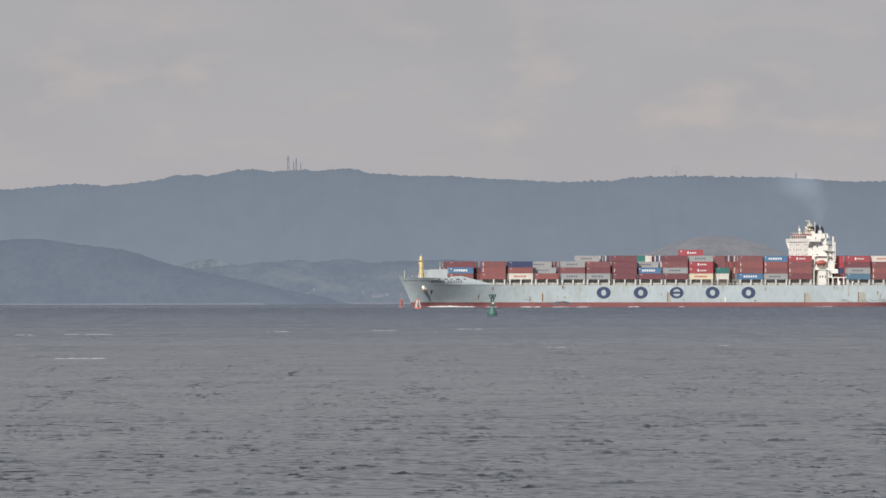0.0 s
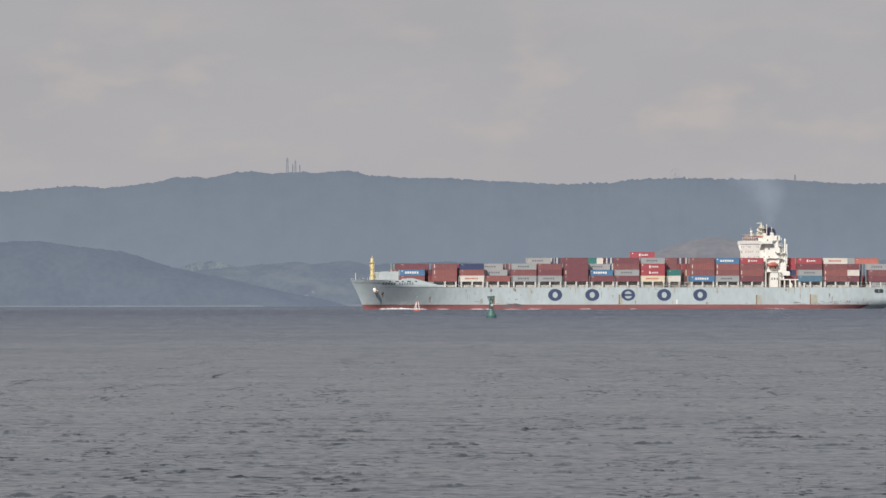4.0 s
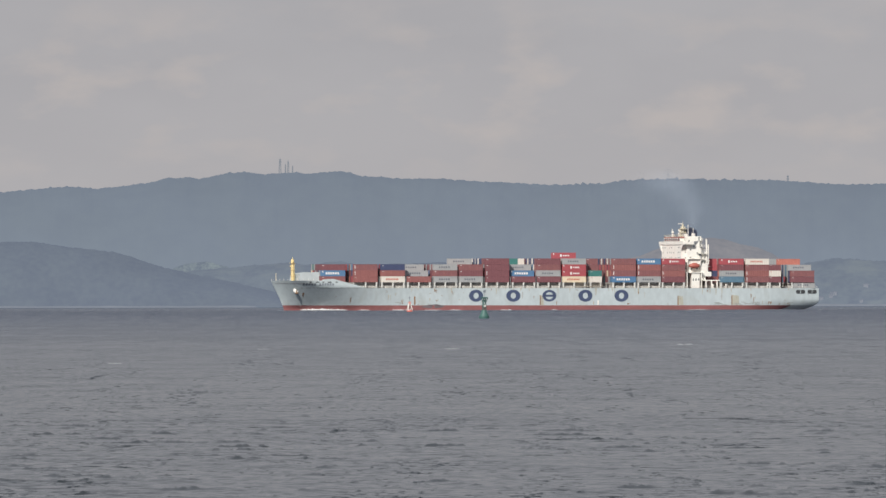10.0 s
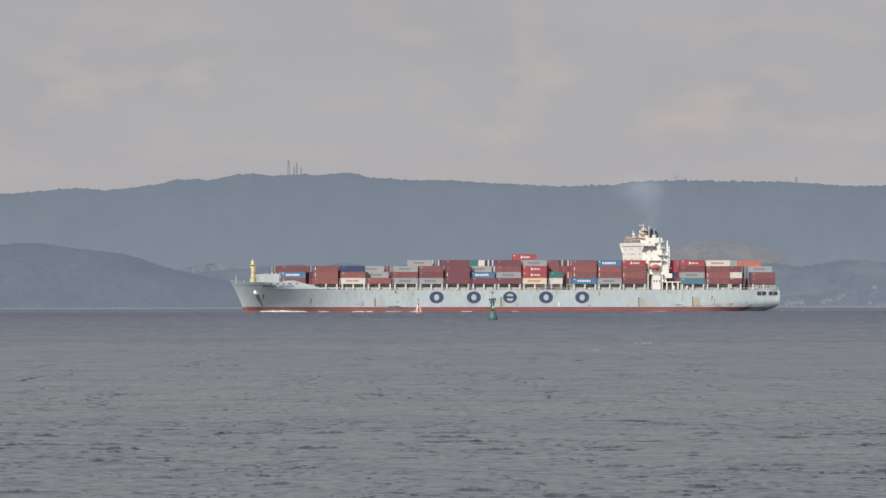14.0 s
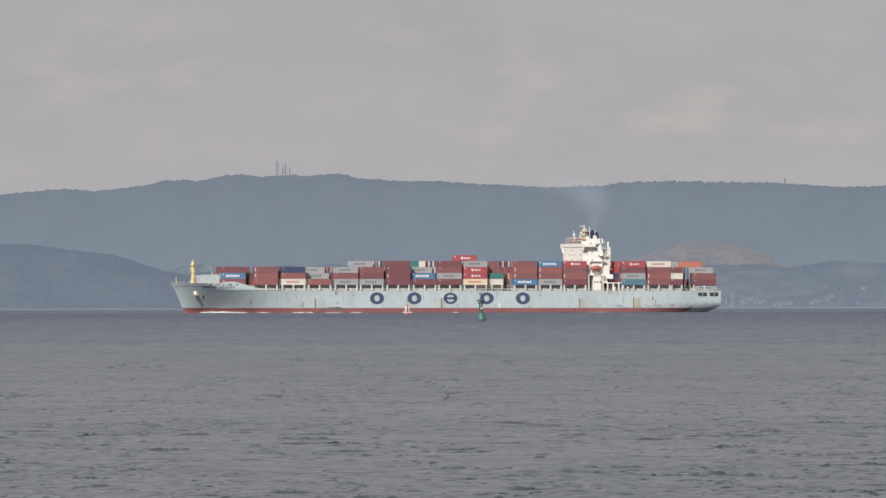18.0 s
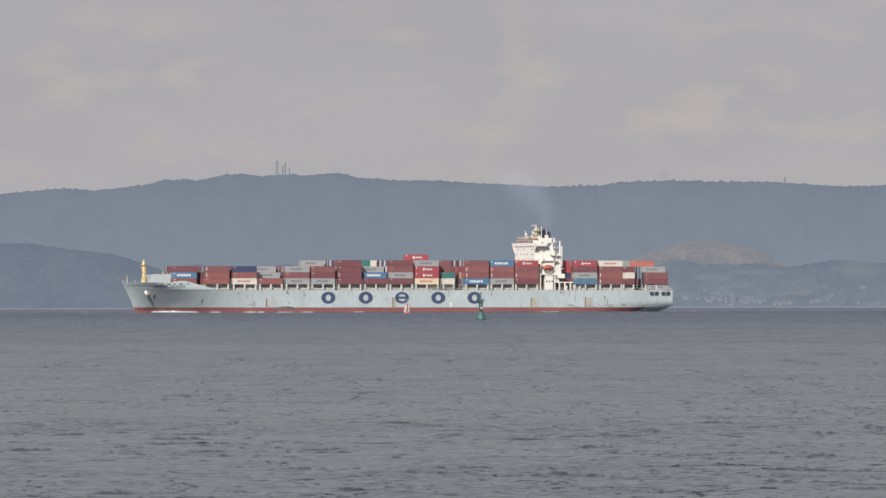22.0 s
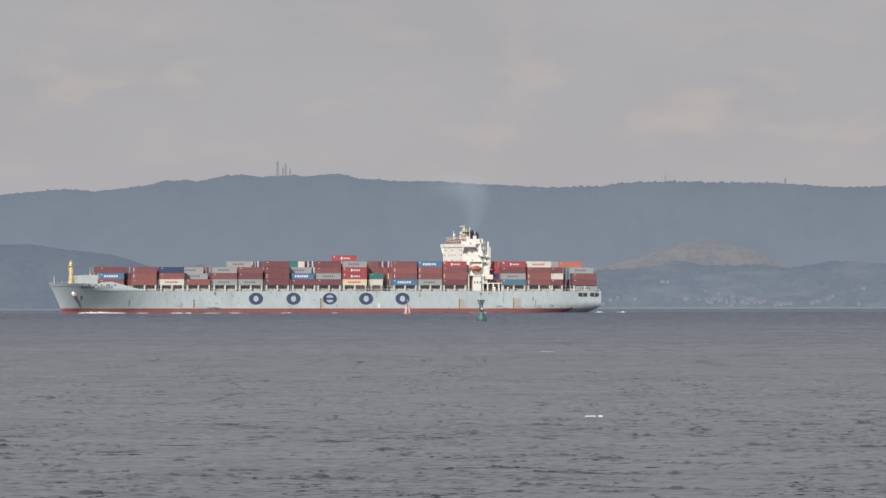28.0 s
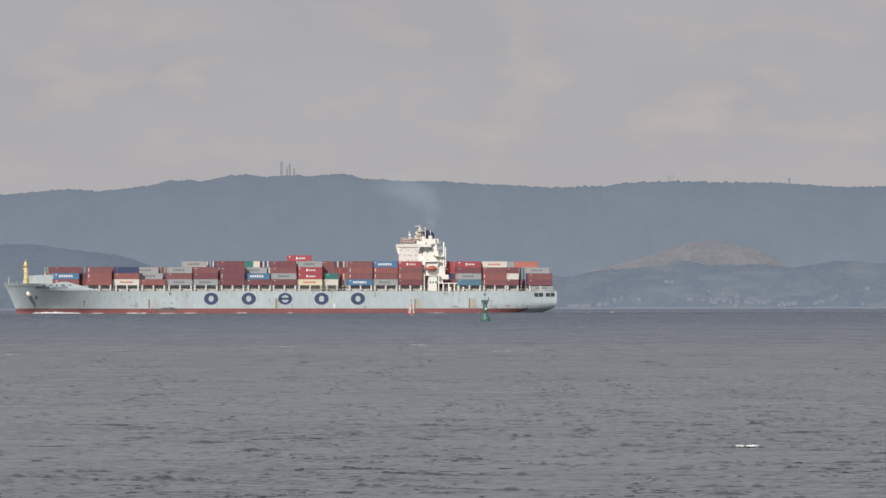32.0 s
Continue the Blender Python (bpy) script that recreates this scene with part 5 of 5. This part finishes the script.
for k, colour in enumerate(("maroon", "navy", "red", "red")):
    container(-94.4, 12.4, BASE + k * TIER, 5.9, colour)
container(-139.2, BEAM - 1.75, MAIN + 0.0, 11.0, "grey", "word")
# the foremost bay, narrowed by the bow
container(95.7, 12.4, BASE, 11.8, "brown")
container(95.7, 12.4, BASE + TIER, 11.8, "blue", "bold")
container(95.7, 12.4, BASE + 2 * TIER, 11.8, "maroon")

# how many boxes stand in the rows inboard, from the second row on, where a bay is stepped
STEPS = {"D": (1, 1, 2, 2, 2, 3), "H": (1, 2, 2, 3), "S": (2, 2, 3)}
# colours of the uppermost boxes whose ends show in the gaps, from the second row on
ENDS = {"G": "maroon brown navy navy white navy grey navy white navy", "I": "maroon navy white navy navy white navy maroon navy", "A": "maroon maroon maroon maroon grey teal grey",
        "L": "grey maroon white maroon navy maroon white maroon navy", "E": "brown grey brown maroon grey brown", "S": "navy grey steelblue grey navy grey brown"}


def inner_rows():
    """The rows of boxes inboard of the outer ones."""
    rng = random.Random(3)
    cols = list(BOX.values())
    names = list(BOX)
    weights = [6, 6, 4, 3, 5, 2, 1.5, 1, 1, 1, 0.5, 1]
    bm = bmesh.new()
    for n, a, l in BAYS:
        tiers = {"A": 3, "K": 0, "R": 3, "O": 4, "D": 3, "H": 3, "S": 3}.get(n, len(STACKS.get(n, "x x").split()))
        y = min(OUTER, half_breadth(a + l / 2, MAIN) - 1.3) - ROW
        if n == "A":
            y = 9.9
        if n == "O":
            y = 9.6
        if n == "R":
            y -= 5.0
        lo = -7.5 if n == "A" else -y - ROW
        steps, ends = STEPS.get(n, ()), ENDS.get(n, "").split()
        row = 0
        while y > lo + 0.1:
            high = steps[row] if row < len(steps) else tiers
            for k in range(high):
                mi = rng.choices(range(len(cols)), weights)[0]
                if k >= high - (2 if n == "S" else 1) and row < len(ends):
                    mi = names.index(ends[row])
                f0 = len(bm.faces)
                box(bm, a - l / 2 + rng.uniform(0, 0.06), a + l / 2 - rng.uniform(0, 0.06), y - 1.21, y + 1.21, BASE + k * TIER + 0.02, BASE + (k + 1) * TIER - 0.02)
                bm.faces.ensure_lookup_table()
                for f in bm.faces[f0:]:
                    f.material_index = mi
            y -= ROW
            row += 1
    ob = new("inner_containers", mesh_of("inner_containers", bm, cols))
    tagged(ob, "tightly packed rows of mixed-colour steel containers on deck", "containers", kind="stuff")
    CARGO.append((ob, Matrix()))


inner_rows()


# ---------------------------------------------------------------- foam along the hull, smoke
def foam_strip(bm, pts, w, h, seed):
    """A ragged low ridge of foam along a line of points."""
    rng = random.Random(seed)
    prev = None
    n = len(pts)
    for i, (x, y) in enumerate(pts):
        k = math.sin(math.pi * min(max((i + 0.4) / n, 0.03), 0.97)) ** 0.6
        ww, hh = w * k * rng.uniform(0.6, 1.3), h * 0.42 * k * rng.uniform(0.3, 1.4)
        row = [bm.verts.new((x, y - 0.3, 0.0)), bm.verts.new((x + rng.uniform(-.3, .3), y + ww * 0.3, hh)), bm.verts.new((x + rng.uniform(-.3, .3), y + ww * 0.7, hh * 0.5)), bm.verts.new((x, y + ww, -0.1))]
        if prev:
            for p, q in zip(range(3), range(1, 4)):
                bm.faces.new((prev[p], row[p], row[q], prev[q]))
        prev = row


def hull_line(a0, a1, n, off=0.15):
    return [(a0 + (a1 - a0) * i / n, half_breadth(a0 + (a1 - a0) * i / n, 0) + off) for i in range(n + 1)]


SHIP_MATES = []
foam = tagged(empty("bow_wave"), "white foam of the bow wave and wash along the hull", "foam")
SHIP_MATES.append(foam)
for i, (a0, a1, w, h) in enumerate(((110, 89, 3.0, 1.5), (84, 79, 1.4, 0.4), (68, 62, 1.4, 0.5), (61.5, 58, 1.2, 0.6), (40, 34, 1.2, 0.5), (14, 9, 1.4, 0.7), (-11, -14, 1.3, 0.6),
                                    (-79, -90, 1.6, 0.7), (-104.5, -109, 1.6, 0.6), (52, 44, 1.3, 0.3))):
    bm = bmesh.new()
    foam_strip(bm, hull_line(a0, a1, max(6, int(a0 - a1) * 2)), w, h, i)
    part("foam_crest", bm, FOAM, foam)
bm = bmesh.new()
foam_strip(bm, [(119.5 - 7.5 * k / 14, 0.9 + 2.6 * k / 14) for k in range(15)], 2.6, 2.4, 31)
STEM_FOAM = part("stem_foam", bm, FOAM, foam, "white burst of foam at the stem")
wake = tagged(empty("stern_wake"), "thin broken lines of foam in the ship's wake", "foam")
SHIP_MATES.append(wake)
for i, (a0, a1, y) in enumerate(((-145, -153, 17.5), (-155, -161, 16), (-170, -172, 12), (-186, -189, 14), (-210, -213, 12), (-250, -254, 15), (-330, -334, 12))):
    bm = bmesh.new()
    foam_strip(bm, [(a0 + (a1 - a0) * k / 8, y) for k in range(9)], 2.2 if i < 3 else 1.4, 0.9 if i < 2 else 0.45, 40 + i)
    part("foam_crest", bm, FOAM, wake)

# foam thrown off at the quarter, which drifts away with the waves
wash = tagged(empty("stern_wash"), "white patches of foam drifting in the ship's wake", "foam")
for i, (a0, a1, h) in enumerate(((-125.5, -131.5, 1.5), (-137.5, -142.5, 1.7))):
    bm = bmesh.new()
    foam_strip(bm, [(a0 + (a1 - a0) * k / 12, 20.2 - 0.25 * i) for k in range(13)], 2.0, h, 20 + i)
    part("foam_crest", bm, FOAM, wash)

PUFFS = []
smoke = tagged(empty("funnel_smoke"), "thin pale exhaust smoke rising from the funnel", "smoke")
SHIP_MATES.append(smoke)
for i, (a, z, rx, rz, dense) in enumerate(((-87.6, 43.0, 4.6, 6.0, 0.10), (-87.0, 48.5, 8.5, 9.0, 0.11), (-83.5, 54, 12.5, 10.5, 0.12), (-79, 57.5, 15.5, 10.5, 0.11), (-72, 60.5, 18.0, 9.5, 0.08))):
    bm = bmesh.new()
    bmesh.ops.create_uvsphere(bm, u_segments=24, v_segments=12, radius=1.0)   # the near side of a billow, with a soft rim
    bmesh.ops.delete(bm, geom=[v for v in bm.verts if v.co.z < -0.05], context="VERTS")
    m = Matrix.Translation((a, 2 + 0.8 * i, z)) @ Matrix.Rotation(-math.pi / 2, 4, "X") @ Matrix.Diagonal((rx, rz, 0.6 * rx, 1))
    PUFFS.append((part("smoke_puff", bm, smoke_mat("thin_smoke", (0.50, 0.58, 0.68), dense * 2.2), smoke, at=m, smooth=True), m, i))


# ---------------------------------------------------------------- buoys
def green_buoy():
    ob = tagged(empty("navigation_buoy"), "green steel lateral buoy with lattice tower and lantern", "buoy")
    bm = bmesh.new()
    rod(bm, (0, 0, -1.2), (0, 0, 0.7), 1.75, 20)
    rod(bm, (0, 0, 0.7), (0, 0, 2.7), 1.7, 20, 0.8)
    part("float", bm, BUOY_GREEN, ob)
    for i in range(4):
        u = math.pi / 4 + i * math.pi / 2
        bm = bmesh.new()
        rod(bm, (0.78 * math.cos(u), 0.78 * math.sin(u), 2.6), (0.42 * math.cos(u), 0.42 * math.sin(u), 6.8), 0.12, 6)
        part("tower_leg", bm, BUOY_GREEN, ob)
    bm = bmesh.new()
    for z, r in ((3.2, 0.72), (4.4, 0.62), (5.6, 0.52)):
        for i in range(4):
            u, w = math.pi / 4 + i * math.pi / 2, math.pi / 4 + (i + 1) * math.pi / 2
            rod(bm, (r * math.cos(u), r * math.sin(u), z), (r * math.cos(w), r * math.sin(w), z), 0.07, 4)
            rod(bm, (r * math.cos(u), r * math.sin(u), z), (r * math.cos(w) * .88, r * math.sin(w) * .88, z + 1.1), 0.06, 4)
    part("bracing", bm, BUOY_GREEN, ob)
    bm = bmesh.new()
    box(bm, -0.42, 0.42, -0.6, 0.6, 3.7, 4.9, 0.05)
    board = part("number_board", bm, BUOY_GREEN, ob)
    bm = bmesh.new()
    for i in range(2):
        box(bm, -0.36 + i * 0.42, -0.06 + i * 0.42, -0.66, -0.61, 3.9, 4.6)
    part("number_bars", bm, BUOY_WHITE, board, "white marking bars")
    bm = bmesh.new()
    rod(bm, (0, 0, 6.75), (0, 0, 6.9), 1.3, 12)
    box(bm, -1.3, 1.3, -0.12, 0.12, 6.85, 7.2, 0.04)
    part("platform", bm, BUOY_GREEN, ob)
    for s in (1, -1):
        bm = bmesh.new()
        prism(bm, [(s * 1.28, 6.8), (s * 1.0, 6.8), (s * 0.38, 5.2), (s * 0.55, 5.2)], -0.12, 0.12)
        part("bracket", bm, BUOY_GREEN, ob)
    bm = bmesh.new()
    rod(bm, (0, 0, 6.8), (0, 0, 9.0), 0.08, 6)
    part("lantern_post", bm, STEEL, ob)
    bm = bmesh.new()
    rod(bm, (0, 0, 8.7), (0, 0, 9.6), 0.42, 10)
    part("topmark", bm, NAME_GREY, ob, "dark can topmark")
    return ob


def red_buoy(far=False):
    ob = tagged(empty("navigation_buoy"), "red lateral buoy with a slender tower, far off" if far else "red and white lateral buoy with splayed legs", "buoy")
    bm = bmesh.new()
    rod(bm, (0, 0, -1), (0, 0, 0.55), 1.5, 18, 1.3)
    red = HAZED_RED if far else BUOY_RED
    part("float", bm, red, ob)
    for i in range(4):
        u = math.pi / 4 + i * math.pi / 2
        bm = bmesh.new()
        rod(bm, (1.35 * math.cos(u), 1.35 * math.sin(u), 0.5), (0.4 * math.cos(u), 0.4 * math.sin(u), 4.2), 0.19, 6)
        part("tower_leg", bm, red if far else BUOY_WHITE, ob)
    bm = bmesh.new()
    box(bm, -0.5, 0.5, -0.5, 0.5, 3.0, 4.3, 0.08)
    part("number_board", bm, red, ob)
    bm = bmesh.new()
    rod(bm, (0, 0, 4.2), (0, 0, 5.8), 0.1, 6)
    part("lantern_post", bm, STEEL, ob)
    bm = bmesh.new()
    rod(bm, (0, 0, 5.8), (0, 0, 6.8), 0.42, 10, 0.1)
    part("topmark", bm, red if far else NAME_GREY, ob, "cone topmark")
    return ob


GREEN = green_buoy()
RED = red_buoy()
FAR_RED = red_buoy(True)
BUOYS = [(GREEN, 13.0, 2807.0, 1.0, 0.3), (RED, -16.17, 3738.0, 1.0, 1.9), (FAR_RED, -25.6, 4062.0, 1.0, 4.0)]


# ---------------------------------------------------------------- whitecaps
def whitecap(size, seed, far):
    """A breaking crest: a few ragged ridges of foam close by, a long thin broken streak farther out."""
    rng = random.Random(seed)
    ob = tagged(empty("whitecap"), "long thin streak of foam on the sea" if far else "small white breaking crest on a wave", "foam", "whitecaps on the sea")
    pieces = [(rng.uniform(-1.2, 1.2) * size, rng.uniform(0.25, 0.8) * size) for _ in range(7)] if far else \
        [(rng.uniform(-0.75, 0.75) * size, rng.uniform(0.18, 0.6) * size) for _ in range(8)]
    for x0, w in pieces:
        bm = bmesh.new()
        n = 12
        y0 = rng.uniform(-0.08, 0.08) * size
        tall = (0.10 if far else 0.075) * rng.uniform(0.4, 1.2)
        rows = []
        for i in range(n + 1):
            x = x0 + (i / n - 0.5) * w
            k = math.sin(math.pi * i / n) ** 0.8 * rng.uniform(0.1, 1.4) * (1.35 - 0.9 * i / n)
            y = y0 + 0.05 * rng.uniform(-1, 1)
            rows.append([bm.verts.new((x, y - 0.10 * k - 0.02, -0.05)), bm.verts.new((x + rng.uniform(-0.03, 0.03), y - 0.03 * k, tall * k)), bm.verts.new((x, y + 0.14 * k + 0.02, -0.05))])
        for p, q in zip(rows, rows[1:]):
            for k in range(2):
                bm.faces.new((p[k], q[k], q[k + 1], p[k + 1]))
        part("foam_crest", bm, THIN_FOAM if far else FOAM, ob)
    return ob


FOAM_CAPS = [(whitecap(s * (0.85 if y < 1000 else 0.75), i, y > 1000), t, x, y) for i, (t, x, y, s) in enumerate(CAPS)]


# ---------------------------------------------------------------- what moves
def motions():
    for ob, m in [(ship, Matrix())] + [(o, Matrix()) for o in SHIP_MATES] + CARGO:
        walk(ob, [(t, ship_pose(t) @ m) for t in (0.0, 16.0, 32.0)])
    walk(wash, [(t, Matrix.Translation((1.8 * (24 - t), 0.4 * (24 - t), z)) @ ship_pose(24)) for t, z in ((0.0, -2.0), (21.8, -2.0), (23.0, 0.0), (30.0, 0.0), (32.0, -0.3))])
    walk(STEM_FOAM, [(t, pose(0, 0, z)) for t, z in ((0.0, -1.6), (16.0, -1.6), (17.0, -0.9), (18.0, -1.6), (22.4, -1.6), (23.4, -0.3), (24.0, 0.0), (25.4, 0.0), (27.0, -1.6), (32.0, -1.6))])
    for ob, m, i in PUFFS:                                # the smoke wavers as it rises
        walk(ob, [(t, Matrix.Translation(((0.5 + 1.1 * i) * math.sin(0.55 * t + 0.8 * i), 0, 0.4 * i * math.sin(0.4 * t + 1.3 * i))) @ m) for t in range(0, 33, 2)])
    for ob in (SEA, WAVES):
        walk(ob, [(0.0, pose(0, 0, 0)), (16.0, pose(-32, -9, 0)), (32.0, pose(-64, -18, 0))])
    for ob, t0, x, y in FOAM_CAPS:
        level = 0.50 if y < 1000 else 0.36 * max(0.0, (1500 - y) / 500) + 0.06
        far = y > 1000
        on, off = (1.6, 1.6) if far else (0.4, 0.55)

        def spot(t, up):
            return Matrix.Translation(Vector((x, y, level if up else -0.9)) + DRIFT * (t - t0))

        rows = [(0.0, t0 - on - 0.5 <= 0)] + [(t, up) for t, up in ((t0 - on - 0.5, False), (t0 - on, True), (t0 + off, True), (t0 + off + 0.5, False)) if 0.0 < t < 32.0]
        rows.append((32.0, t0 + off >= 32.0))
        walk(ob, [(t, spot(t, up)) for t, up in rows])
    for ob, x, y, size, ph in BUOYS:
        walk(ob, [(t, pose(x, y, 0.12 * math.sin(t * 1.9 + ph), 1.2 * math.sin(t * 1.7 + ph), 1.6 * math.sin(t * 1.3 + 2 * ph), 20)) for t in np.arange(0, 32.5, 0.5)])


motions()
